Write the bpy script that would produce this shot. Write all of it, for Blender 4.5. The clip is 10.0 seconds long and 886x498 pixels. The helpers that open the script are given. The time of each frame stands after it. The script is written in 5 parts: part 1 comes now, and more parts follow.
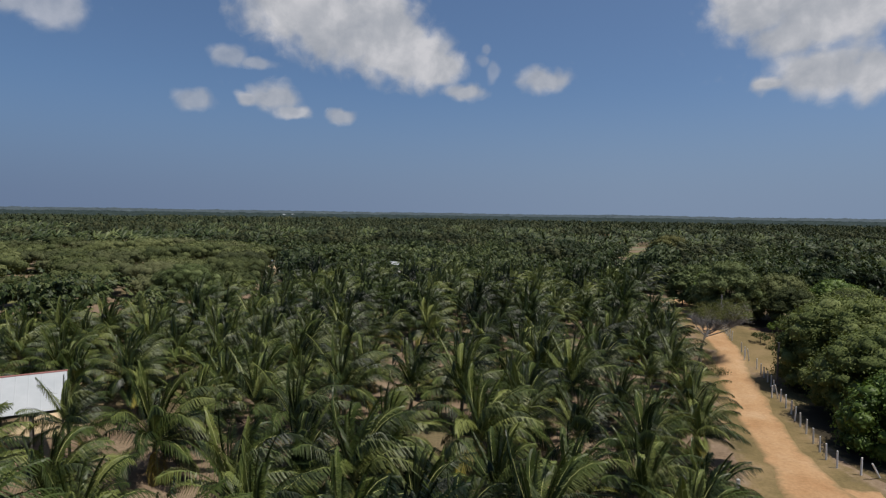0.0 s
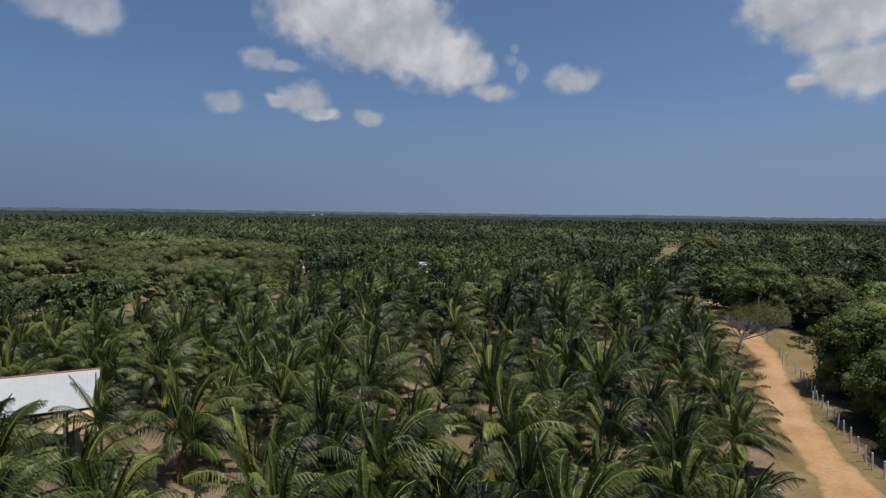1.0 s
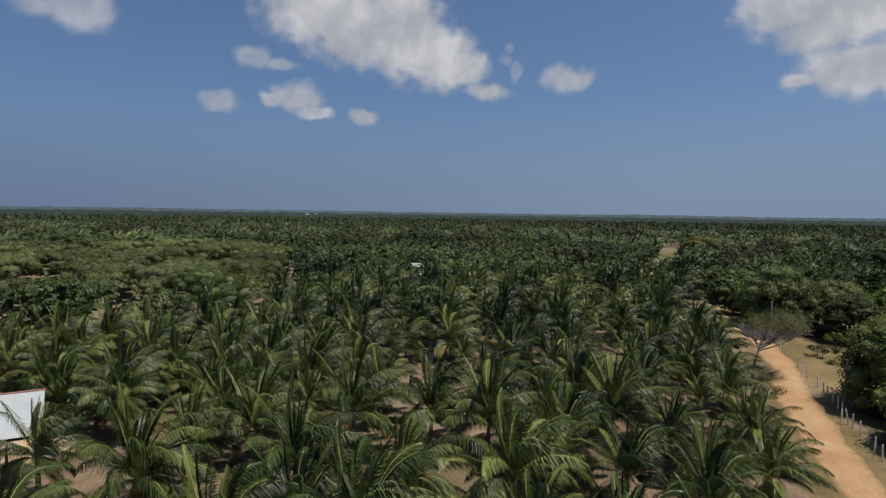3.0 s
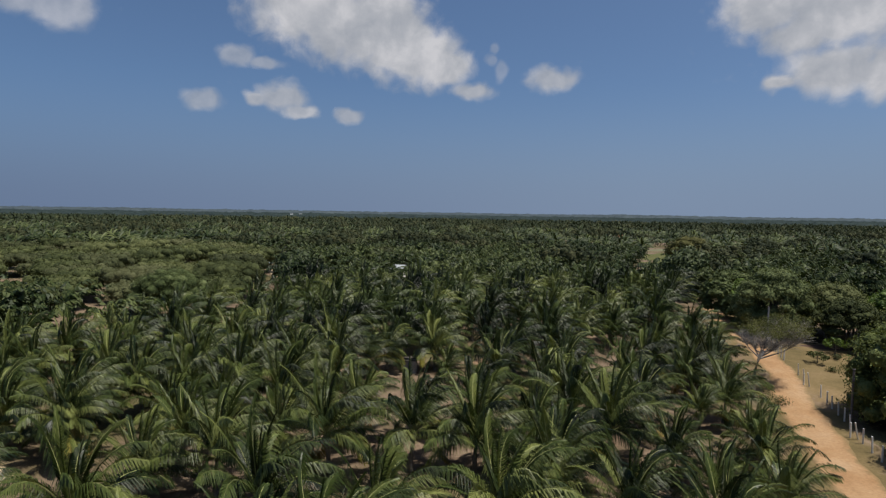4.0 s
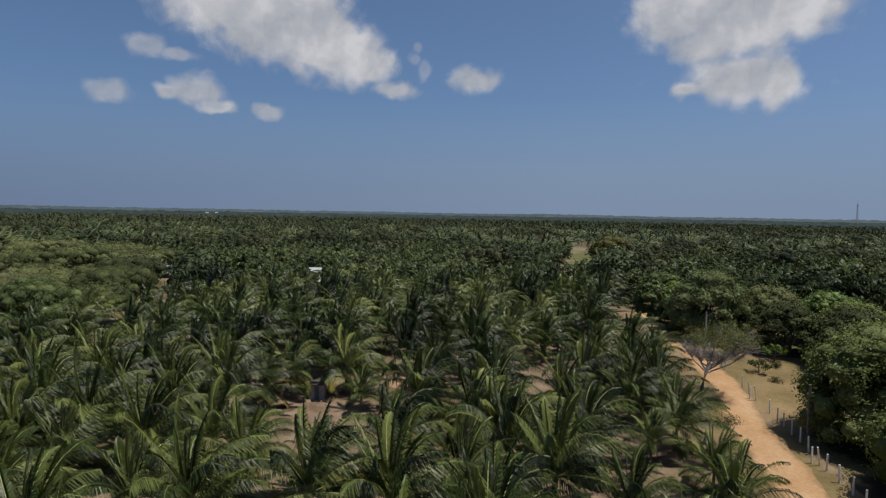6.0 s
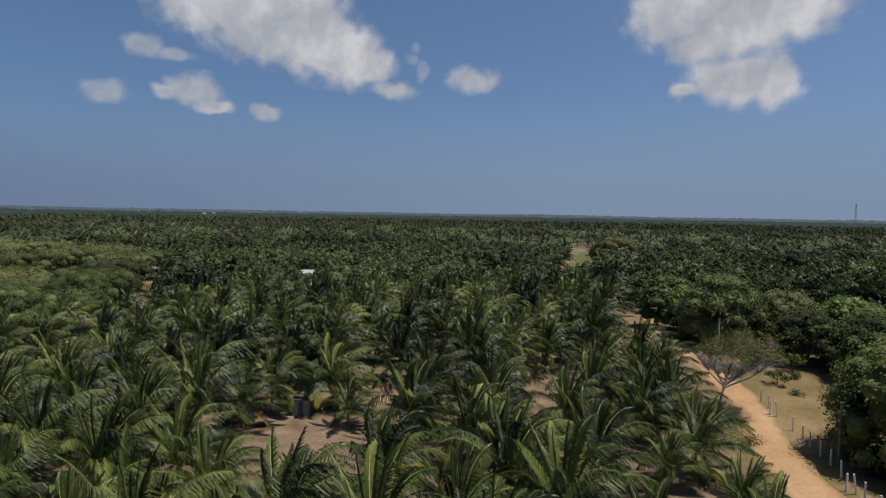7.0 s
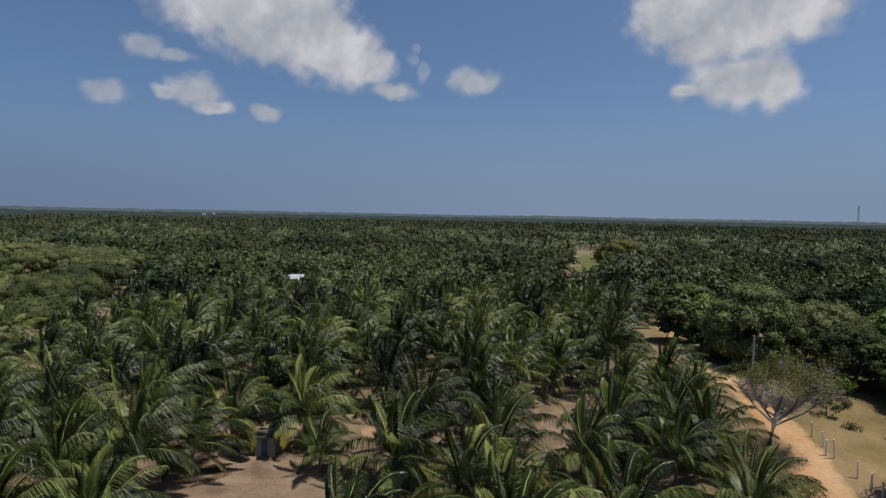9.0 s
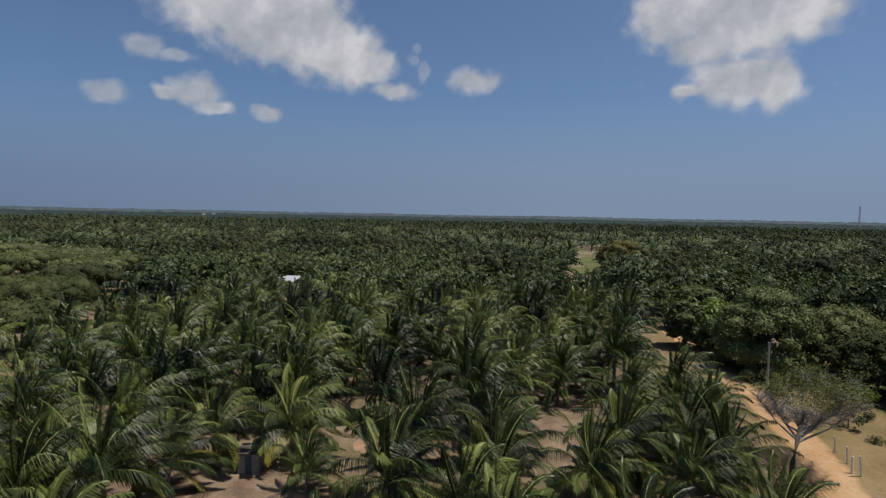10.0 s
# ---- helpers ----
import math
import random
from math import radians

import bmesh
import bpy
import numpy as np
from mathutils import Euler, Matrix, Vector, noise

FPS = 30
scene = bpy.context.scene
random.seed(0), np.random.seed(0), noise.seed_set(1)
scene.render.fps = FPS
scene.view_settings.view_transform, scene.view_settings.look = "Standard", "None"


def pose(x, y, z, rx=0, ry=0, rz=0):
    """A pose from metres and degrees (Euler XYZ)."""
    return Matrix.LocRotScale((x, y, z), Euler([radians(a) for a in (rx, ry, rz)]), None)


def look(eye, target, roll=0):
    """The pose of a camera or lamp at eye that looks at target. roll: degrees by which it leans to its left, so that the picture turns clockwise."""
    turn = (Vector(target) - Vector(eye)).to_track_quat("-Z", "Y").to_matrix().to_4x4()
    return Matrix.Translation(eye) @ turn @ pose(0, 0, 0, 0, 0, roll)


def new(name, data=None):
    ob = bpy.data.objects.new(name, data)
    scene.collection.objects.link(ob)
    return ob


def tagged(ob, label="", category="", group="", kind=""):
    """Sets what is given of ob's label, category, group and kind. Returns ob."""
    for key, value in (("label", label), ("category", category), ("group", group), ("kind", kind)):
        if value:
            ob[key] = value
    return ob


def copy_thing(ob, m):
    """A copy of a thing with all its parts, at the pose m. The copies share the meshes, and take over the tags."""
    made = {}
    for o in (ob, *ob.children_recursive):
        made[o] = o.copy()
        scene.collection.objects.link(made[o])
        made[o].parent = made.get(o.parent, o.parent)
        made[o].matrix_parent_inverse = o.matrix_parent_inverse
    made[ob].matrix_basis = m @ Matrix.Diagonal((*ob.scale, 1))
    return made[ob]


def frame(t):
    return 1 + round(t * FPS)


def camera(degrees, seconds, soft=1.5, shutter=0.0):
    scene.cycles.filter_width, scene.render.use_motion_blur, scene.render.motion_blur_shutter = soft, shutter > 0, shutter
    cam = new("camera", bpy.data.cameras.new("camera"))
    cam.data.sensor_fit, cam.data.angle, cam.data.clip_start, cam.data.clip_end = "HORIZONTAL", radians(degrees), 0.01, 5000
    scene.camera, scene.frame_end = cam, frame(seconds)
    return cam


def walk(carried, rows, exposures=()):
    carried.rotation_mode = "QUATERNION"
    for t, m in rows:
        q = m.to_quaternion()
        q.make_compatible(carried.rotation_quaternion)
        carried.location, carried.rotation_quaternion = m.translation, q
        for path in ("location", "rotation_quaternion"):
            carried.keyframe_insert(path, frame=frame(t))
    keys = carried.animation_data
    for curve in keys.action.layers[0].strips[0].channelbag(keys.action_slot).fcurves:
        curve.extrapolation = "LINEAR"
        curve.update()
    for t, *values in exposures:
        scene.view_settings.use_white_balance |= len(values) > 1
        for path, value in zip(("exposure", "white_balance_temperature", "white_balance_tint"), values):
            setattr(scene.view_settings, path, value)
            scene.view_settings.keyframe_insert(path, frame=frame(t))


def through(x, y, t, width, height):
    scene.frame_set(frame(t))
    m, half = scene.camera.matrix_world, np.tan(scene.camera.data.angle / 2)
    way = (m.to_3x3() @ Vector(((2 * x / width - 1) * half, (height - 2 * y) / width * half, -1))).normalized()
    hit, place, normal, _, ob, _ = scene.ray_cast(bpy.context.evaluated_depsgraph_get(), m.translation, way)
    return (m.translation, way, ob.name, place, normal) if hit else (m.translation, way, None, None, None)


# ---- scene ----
cam = camera(72.0, 10.0, soft=1.25)

# seconds, x, y, z, yaw, pitch, roll
PATH = [
    (0.0, 0.00, 0.00, 20.00, 0.00, -3.33, 0.83),
    (0.2, 0.00, 0.08, 19.98, 0.02, -3.31, 0.81),
    (0.3, 0.00, 0.12, 19.98, 0.42, -3.30, 0.80),
    (0.4, 0.00, 0.17, 19.97, 1.24, -3.29, 0.79),
    (0.5, 0.00, 0.23, 19.96, 2.06, -3.28, 0.78),
    (1.0, -0.05, 0.71, 19.93, 2.61, -3.32, 0.75),
    (1.5, -0.12, 1.64, 19.92, 2.61, -3.36, 0.75),
    (2.0, -0.20, 3.03, 19.93, 2.60, -3.37, 0.79),
    (2.5, -0.24, 4.87, 19.96, 2.58, -3.38, 0.84),
    (2.7, -0.22, 5.66, 19.98, 2.45, -3.38, 0.84),
    (3.3, -0.15, 8.19, 20.03, 1.60, -3.37, 0.84),
    (3.8, -0.10, 10.49, 20.08, 0.86, -3.37, 0.84),
    (4.0, -0.08, 11.45, 20.10, 0.74, -3.37, 0.84),
    (4.1, -0.04, 11.94, 20.10, 0.28, -3.37, 0.85),
    (4.2, -0.01, 12.45, 20.11, -0.45, -3.37, 0.86),
    (4.3, 0.03, 12.95, 20.11, -1.40, -3.36, 0.87),
    (4.4, 0.06, 13.46, 20.12, -2.20, -3.36, 0.88),
    (4.5, 0.10, 13.96, 20.12, -2.84, -3.36, 0.89),
    (5.0, 0.37, 16.42, 20.11, -3.31, -3.36, 0.93),
    (5.5, 0.67, 18.94, 20.09, -3.79, -3.36, 0.96),
    (5.6, 0.74, 19.45, 20.09, -4.40, -3.36, 0.96),
    (5.7, 0.80, 19.97, 20.09, -5.00, -3.35, 0.97),
    (5.8, 0.87, 20.49, 20.08, -5.75, -3.35, 0.97),
    (5.9, 0.93, 21.00, 20.08, -6.25, -3.34, 0.98),
    (6.0, 1.00, 21.52, 20.08, -6.38, -3.34, 0.98),
    (6.2, 1.19, 22.54, 20.08, -6.52, -3.33, 0.98),
    (6.8, 1.75, 25.59, 20.07, -6.54, -3.30, 0.97),
    (7.5, 2.40, 29.10, 20.07, -6.52, -3.27, 0.96),
    (8.0, 2.89, 31.58, 20.08, -6.49, -3.25, 0.99),
    (8.5, 3.34, 33.98, 20.08, -6.49, -3.21, 1.00),
    (9.0, 3.73, 36.27, 20.09, -6.48, -3.19, 1.06),
    (9.5, 4.07, 38.35, 20.09, -6.46, -3.17, 1.10),
    (10.0, 4.38, 39.72, 20.06, -6.45, -3.17, 1.07),
]
walk(cam, [(t, pose(x, y, z, 90 + pitch, -roll, yaw)) for t, x, y, z, yaw, pitch, roll in PATH])

# ---- light ----
SUN_ELEVATION, SUN_AZIMUTH = 68.0, 103.0   # azimuth clockwise from +y
world = bpy.data.worlds.new("sky")
scene.world = world
world.use_nodes = True
wn, wl = world.node_tree.nodes, world.node_tree.links
sky = wn.new("ShaderNodeTexSky")
sky.sky_type = "NISHITA"
sky.sun_disc = False
sky.sun_elevation = radians(SUN_ELEVATION)
sky.sun_rotation = radians(SUN_AZIMUTH)
sky.altitude, sky.air_density, sky.dust_density, sky.ozone_density = 0.0, 0.85, 2.0, 7.0
# the haze layer hides the lowest few degrees of sky
where = wn.new("ShaderNodeTexCoord")
lift_up, unit = wn.new("ShaderNodeVectorMath"), wn.new("ShaderNodeVectorMath")
lift_up.operation, unit.operation = "ADD", "NORMALIZE"
lift_up.inputs[1].default_value = (0, 0, 0.05)
wl.new(where.outputs["Generated"], lift_up.inputs[0])
wl.new(lift_up.outputs[0], unit.inputs[0])
wl.new(unit.outputs[0], sky.inputs[0])
tint = wn.new("ShaderNodeMix")
tint.data_type, tint.blend_type = "RGBA", "MULTIPLY"
tint.inputs[0].default_value = 1.0
tint.inputs[7].default_value = (0.975, 1.02, 1.015, 1)
wl.new(sky.outputs["Color"], tint.inputs[6])
# dusty haze thickens towards the horizon, brighter on the sun's side
SKY_STRENGTH = 0.0935
apart = wn.new("ShaderNodeSeparateXYZ")
wl.new(where.outputs["Generated"], apart.inputs[0])
low = wn.new("ShaderNodeMapRange")
low.interpolation_type = "SMOOTHSTEP"
low.inputs["From Min"].default_value, low.inputs["From Max"].default_value = 0.21, 0.0
low.inputs["To Min"].default_value, low.inputs["To Max"].default_value = 0.0, 0.92
wl.new(apart.outputs["Z"], low.inputs["Value"])
sunward = wn.new("ShaderNodeMapRange")
sunward.inputs["From Min"].default_value, sunward.inputs["From Max"].default_value = -0.6, 0.3
wl.new(apart.outputs["X"], sunward.inputs["Value"])
dust = wn.new("ShaderNodeMix")
dust.data_type = "RGBA"
dust.inputs[6].default_value = (*(c / SKY_STRENGTH for c in (0.132, 0.184, 0.300)), 1)
dust.inputs[7].default_value = (*(c / SKY_STRENGTH for c in (0.200, 0.265, 0.386)), 1)
wl.new(sunward.outputs["Result"], dust.inputs[0])
hazy = wn.new("ShaderNodeMix")
hazy.data_type = "RGBA"
wl.new(low.outputs["Result"], hazy.inputs[0])
wl.new(tint.outputs[2], hazy.inputs[6])
wl.new(dust.outputs[2], hazy.inputs[7])
wl.new(hazy.outputs[2], wn["Background"].inputs["Color"])
wn["Background"].inputs["Strength"].default_value = SKY_STRENGTH

sun_data = bpy.data.lights.new("sun", "SUN")
sun_data.energy, sun_data.angle, sun_data.color = 4.8, radians(0.53), (1.0, 0.95, 0.87)
sun = new("sun", sun_data)
az, el = radians(SUN_AZIMUTH), radians(SUN_ELEVATION)
sun.matrix_world = look((0, 0, 300), (-math.sin(az) * math.cos(el) * 100, -math.cos(az) * math.cos(el) * 100, 300 - math.sin(el) * 100))
scene.view_settings.exposure = 0.0


# ---- materials ----
def material(name):
    m = bpy.data.materials.new(name)
    m.use_nodes = True
    n, l = m.node_tree.nodes, m.node_tree.links
    return m, n, l, n["Principled BSDF"]


def noise_node(n, l, scale, detail=6.0, rough=0.6, coords="Object", where=None):
    tc = n.new("ShaderNodeTexCoord") if coords == "Object" else n.new("ShaderNodeNewGeometry")
    tex = n.new("ShaderNodeTexNoise")
    tex.inputs["Scale"].default_value = scale
    tex.inputs["Detail"].default_value = detail
    tex.inputs["Roughness"].default_value = rough
    l.new(tc.outputs["Object" if coords == "Object" else "Position"], tex.inputs["Vector"])
    return tex


def ramp(n, l, source, stops):
    r = n.new("ShaderNodeValToRGB")
    while len(r.color_ramp.elements) < len(stops):
        r.color_ramp.elements.new(0.5)
    for e, (p, c) in zip(r.color_ramp.elements, stops):
        e.position, e.color = p, (*c, 1)
    l.new(source, r.inputs["Fac"])
    return r


def mix_color(n, l, fac, a, b, blend="MIX"):
    m = n.new("ShaderNodeMix")
    m.data_type, m.blend_type = "RGBA", blend
    for sock, v in ((m.inputs[0], fac), (m.inputs[6], a), (m.inputs[7], b)):
        if isinstance(v, bpy.types.NodeSocket):
            l.new(v, sock)
        elif isinstance(v, tuple):
            sock.default_value = (*v, 1)
        else:
            sock.default_value = v
    return m.outputs[2]


def bump(n, l, bsdf, height, strength=0.4, distance=0.05):
    b = n.new("ShaderNodeBump")
    b.inputs["Strength"].default_value, b.inputs["Distance"].default_value = strength, distance
    l.new(height, b.inputs["Height"])
    l.new(b.outputs["Normal"], bsdf.inputs["Normal"])


def leaf_material(name, dark, mid, light, rough=0.5, patch=0.25, through=0.25, gloss=0.5, by_object=True, speckle=0.3, lumps=0.0):
    """Foliage: hue shifts by plant, by leaf and by patch, with some light coming through the blade."""
    m, n, l, p = material(name)
    big = noise_node(n, l, patch, 3, coords="World")
    small = n.new("ShaderNodeNewGeometry")
    add = n.new("ShaderNodeMath")
    add.operation = "MULTIPLY_ADD"
    l.new(small.outputs["Random Per Island"], add.inputs[0])
    add.inputs[1].default_value = speckle
    l.new(big.outputs["Fac"], add.inputs[2])
    last = add.outputs[0]
    if lumps:
        fine = noise_node(n, l, 1.3, 6, 0.7, coords="World")
        dapple = n.new("ShaderNodeMath")
        dapple.operation = "MULTIPLY_ADD"
        l.new(fine.outputs["Fac"], dapple.inputs[0])
        dapple.inputs[1].default_value = 0.9
        l.new(last, dapple.inputs[2])
        even = n.new("ShaderNodeMath")
        even.operation = "SUBTRACT"
        l.new(dapple.outputs[0], even.inputs[0])
        even.inputs[1].default_value = 0.45
        last = even.outputs[0]
        bump(n, l, p, fine.outputs["Fac"], 1.0, lumps)
    if by_object:
        info = n.new("ShaderNodeObjectInfo")
        more = n.new("ShaderNodeMath")
        more.operation = "MULTIPLY_ADD"
        l.new(info.outputs["Random"], more.inputs[0])
        more.inputs[1].default_value = 0.45
        l.new(last, more.inputs[2])
        shift = n.new("ShaderNodeMath")
        shift.operation = "SUBTRACT"
        l.new(more.outputs[0], shift.inputs[0])
        shift.inputs[1].default_value = 0.225
        last = shift.outputs[0]
    r = ramp(n, l, last, [(0.33, dark), (0.62, mid), (0.93, light)])
    l.new(r.outputs["Color"], p.inputs["Base Color"])
    p.inputs["Roughness"].default_value = rough
    p.inputs["Specular IOR Level"].default_value = gloss
    thin = n.new("ShaderNodeBsdfTranslucent")
    l.new(mix_color(n, l, 1.0, r.outputs["Color"], (1.0, 1.0, 0.45), "MULTIPLY"), thin.inputs["Color"])
    ms = n.new("ShaderNodeMixShader")
    ms.inputs[0].default_value = through
    l.new(p.outputs[0], ms.inputs[1])
    l.new(thin.outputs[0], ms.inputs[2])
    l.new(ms.outputs[0], n["Material Output"].inputs["Surface"])
    return m


M = {}
M["frond"] = leaf_material("palm_frond", (0.006, 0.013, 0.003), (0.056, 0.077, 0.017), (0.190, 0.207, 0.058), 0.42, 0.11, 0.12, 0.24, speckle=0.14)
M["frond_yellow"] = leaf_material("palm_frond_yellowing", (0.07, 0.075, 0.010), (0.15, 0.14, 0.020), (0.24, 0.20, 0.04), 0.5, 0.3, 0.15, 0.22)
M["frond_dry"] = leaf_material("palm_frond_dry", (0.16, 0.12, 0.03), (0.28, 0.21, 0.045), (0.36, 0.28, 0.10), 0.6, 0.3, 0.15, 0.2)
M["frond_dead"] = leaf_material("palm_frond_dead", (0.07, 0.05, 0.03), (0.12, 0.085, 0.05), (0.17, 0.125, 0.08), 0.8, 0.3, 0.1, 0.1)
M["mango"] = leaf_material("mango_leaf", (0.028, 0.042, 0.013), (0.074, 0.096, 0.032), (0.155, 0.18, 0.07), 0.6, 0.5, 0.12, 0.12, lumps=0.35)
M["tamarind"] = leaf_material("tamarind_leaf", (0.062, 0.082, 0.022), (0.120, 0.146, 0.042), (0.195, 0.22, 0.078), 0.6, 0.4, 0.2, 0.12, lumps=0.35)
M["olive"] = leaf_material("olive_leaf", (0.040, 0.050, 0.017), (0.084, 0.097, 0.034), (0.138, 0.148, 0.058), 0.65, 0.25, 0.15, 0.12, lumps=0.35)
M["scrub"] = leaf_material("scrub_leaf", (0.032, 0.038, 0.015), (0.067, 0.076, 0.031), (0.118, 0.122, 0.055), 0.7, 0.03, 0.15, 0.12, lumps=0.3)
M["yellow_leaf"] = leaf_material("yellow_green_leaf", (0.075, 0.085, 0.022), (0.115, 0.122, 0.034), (0.175, 0.17, 0.06), 0.6, 0.4, 0.2, 0.15)
M["golden_leaf"] = leaf_material("golden_leaf", (0.040, 0.046, 0.012), (0.070, 0.072, 0.020), (0.105, 0.100, 0.034), 0.65, 0.4, 0.15, 0.1, lumps=0.3)
M["dark_leaf"] = leaf_material("dark_glossy_leaf", (0.012, 0.021, 0.007), (0.028, 0.042, 0.015), (0.085, 0.105, 0.045), 0.5, 0.5, 0.1, 0.14, speckle=0.5)
M["bright_leaf"] = leaf_material("bright_leaf", (0.045, 0.080, 0.012), (0.095, 0.14, 0.026), (0.16, 0.22, 0.05), 0.5, 0.4, 0.2, 0.2)
M["wood_far"] = leaf_material("far_woodland_leaf", (0.014, 0.021, 0.010), (0.034, 0.045, 0.021), (0.078, 0.082, 0.036), 0.65, 0.03, 0.14, 0.12, False, 0.45, 0.5)
# farthest palms: lower contrast in the leaf colour stands in for distance haze
M["palm_hazed"] = leaf_material("haze_dulled_palm_leaf", (0.014, 0.022, 0.010), (0.034, 0.046, 0.020), (0.085, 0.098, 0.046), 0.6, 0.02, 0.1, 0.1, False, 0.15)
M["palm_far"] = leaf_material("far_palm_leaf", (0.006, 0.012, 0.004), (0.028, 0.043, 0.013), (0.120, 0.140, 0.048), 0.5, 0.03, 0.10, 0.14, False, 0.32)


def bark_material(name, a, b, scale=3.0):
    m, n, l, p = material(name)
    t = noise_node(n, l, scale, 6)
    r = ramp(n, l, t.outputs["Fac"], [(0.3, a), (0.7, b)])
    l.new(r.outputs["Color"], p.inputs["Base Color"])
    p.inputs["Roughness"].default_value = 0.9
    bump(n, l, p, t.outputs["Fac"], 0.6, 0.03)
    return m


M["palm_trunk"] = bark_material("palm_trunk", (0.10, 0.085, 0.065), (0.24, 0.21, 0.17), 4)
M["midrib"] = bark_material("frond_midrib", (0.17, 0.19, 0.06), (0.30, 0.30, 0.11), 2)
M["bark"] = bark_material("bark", (0.06, 0.048, 0.036), (0.16, 0.135, 0.11), 3)
M["grey_twig"] = bark_material("grey_twig", (0.14, 0.125, 0.11), (0.28, 0.26, 0.24), 4)


def ground_material():
    m, n, l, p = material("sandy_soil")
    wide = noise_node(n, l, 0.035, 5, coords="World")
    mid = noise_node(n, l, 0.35, 6, coords="World")
    fine = noise_node(n, l, 4.0, 8, 0.7, coords="World")
    soil = ramp(n, l, mid.outputs["Fac"], [(0.30, (0.122, 0.084, 0.054)), (0.5, (0.198, 0.142, 0.095)), (0.70, (0.265, 0.198, 0.136))])
    grass = ramp(n, l, fine.outputs["Fac"], [(0.3, (0.08, 0.072, 0.03)), (0.7, (0.165, 0.135, 0.065))])
    cover = ramp(n, l, wide.outputs["Fac"], [(0.46, (0, 0, 0)), (0.60, (1, 1, 1))])
    c = mix_color(n, l, cover.outputs["Color"], soil.outputs["Color"], grass.outputs["Color"])
    grain = ramp(n, l, fine.outputs["Fac"], [(0.25, (0.55, 0.52, 0.5)), (0.6, (1, 1, 1))])
    c = mix_color(n, l, 1.0, c, grain.outputs["Color"], "MULTIPLY")
    l.new(c, p.inputs["Base Color"])
    p.inputs["Roughness"].default_value = 0.95
    p.inputs["Specular IOR Level"].default_value = 0.15
    bump(n, l, p, fine.outputs["Fac"], 0.5, 0.06)
    return m


def plain_noise(name, stops, scale, rough=0.9, strength=0.3, spec=0.3, distance=0.03, detail=7):
    m, n, l, p = material(name)
    t = noise_node(n, l, scale, detail, 0.65, coords="World")
    r = ramp(n, l, t.outputs["Fac"], stops)
    l.new(r.outputs["Color"], p.inputs["Base Color"])
    p.inputs["Roughness"].default_value = rough
    p.inputs["Specular IOR Level"].default_value = spec
    bump(n, l, p, t.outputs["Fac"], strength, distance)
    return m


def band_material(name, stops, outer, start, stop):
    """Earth of a road or verge that frays into the outer earth towards its rims."""
    m, n, l, p = material(name)
    wide = noise_node(n, l, 0.16, 5, coords="World")
    mid = noise_node(n, l, 0.8, 6, 0.65, coords="World")
    fine = noise_node(n, l, 3.5, 8, 0.7, coords="World")
    a = ramp(n, l, wide.outputs["Fac"], stops)
    o = ramp(n, l, mid.outputs["Fac"], outer)
    at = n.new("ShaderNodeAttribute")
    at.attribute_name = "rim"
    sh = n.new("ShaderNodeMath")
    sh.operation = "MULTIPLY_ADD"
    l.new(mid.outputs["Fac"], sh.inputs[0])
    sh.inputs[1].default_value = 0.9
    l.new(at.outputs["Fac"], sh.inputs[2])
    mr = n.new("ShaderNodeMapRange")
    mr.interpolation_type = "SMOOTHSTEP"
    mr.inputs["From Min"].default_value, mr.inputs["From Max"].default_value = start, stop
    l.new(sh.outputs[0], mr.inputs["Value"])
    c = mix_color(n, l, mr.outputs["Result"], a.outputs["Color"], o.outputs["Color"])
    g = ramp(n, l, fine.outputs["Fac"], [(0.25, (0.70, 0.68, 0.66)), (0.6, (1, 1, 1))])
    l.new(mix_color(n, l, 1.0, c, g.outputs["Color"], "MULTIPLY"), p.inputs["Base Color"])
    p.inputs["Roughness"].default_value = 0.95
    p.inputs["Specular IOR Level"].default_value = 0.15
    bump(n, l, p, fine.outputs["Fac"], 0.5, 0.05)
    return m


SOIL = [(0.30, (0.122, 0.084, 0.054)), (0.5, (0.198, 0.142, 0.095)), (0.70, (0.265, 0.198, 0.136))]
VERGE = [(0.3, (0.100, 0.080, 0.034)), (0.5, (0.165, 0.122, 0.055)), (0.7, (0.25, 0.175, 0.090))]
M["ground"] = ground_material()
M["road"] = band_material("laterite_road", [(0.32, (0.31, 0.172, 0.080)), (0.52, (0.38, 0.235, 0.122)), (0.72, (0.44, 0.30, 0.178))], VERGE, 1.02, 1.5)
M["verge"] = band_material("dry_verge", VERGE, SOIL, 1.05, 1.5)
# leaf litter, with the shade under the trees painted into its dark browns
M["litter"] = band_material("shade_dark_litter", [(0.32, (0.022, 0.018, 0.012)), (0.52, (0.040, 0.032, 0.020)), (0.72, (0.062, 0.048, 0.030))], VERGE, 1.15, 1.5)
M["sand"] = plain_noise("heaped_sand", [(0.3, (0.42, 0.31, 0.185)), (0.7, (0.50, 0.39, 0.25))], 1.5)
M["orange_soil"] = plain_noise("orange_soil", [(0.3, (0.24, 0.145, 0.082)), (0.7, (0.32, 0.205, 0.122))], 1.0)
M["tilled"] = plain_noise("reddish_tilled_soil", [(0.3, (0.050, 0.028, 0.020)), (0.7, (0.105, 0.060, 0.042))], 1.2, 0.95, 0.8)
M["field"] = plain_noise("green_field", [(0.3, (0.05, 0.062, 0.020)), (0.5, (0.09, 0.098, 0.034)), (0.7, (0.16, 0.135, 0.062))], 0.5, 0.95, 0.6, 0.1, 0.08)
M["dry_field"] = plain_noise("dry_field", [(0.3, (0.10, 0.10, 0.05)), (0.7, (0.17, 0.16, 0.085))], 0.2)
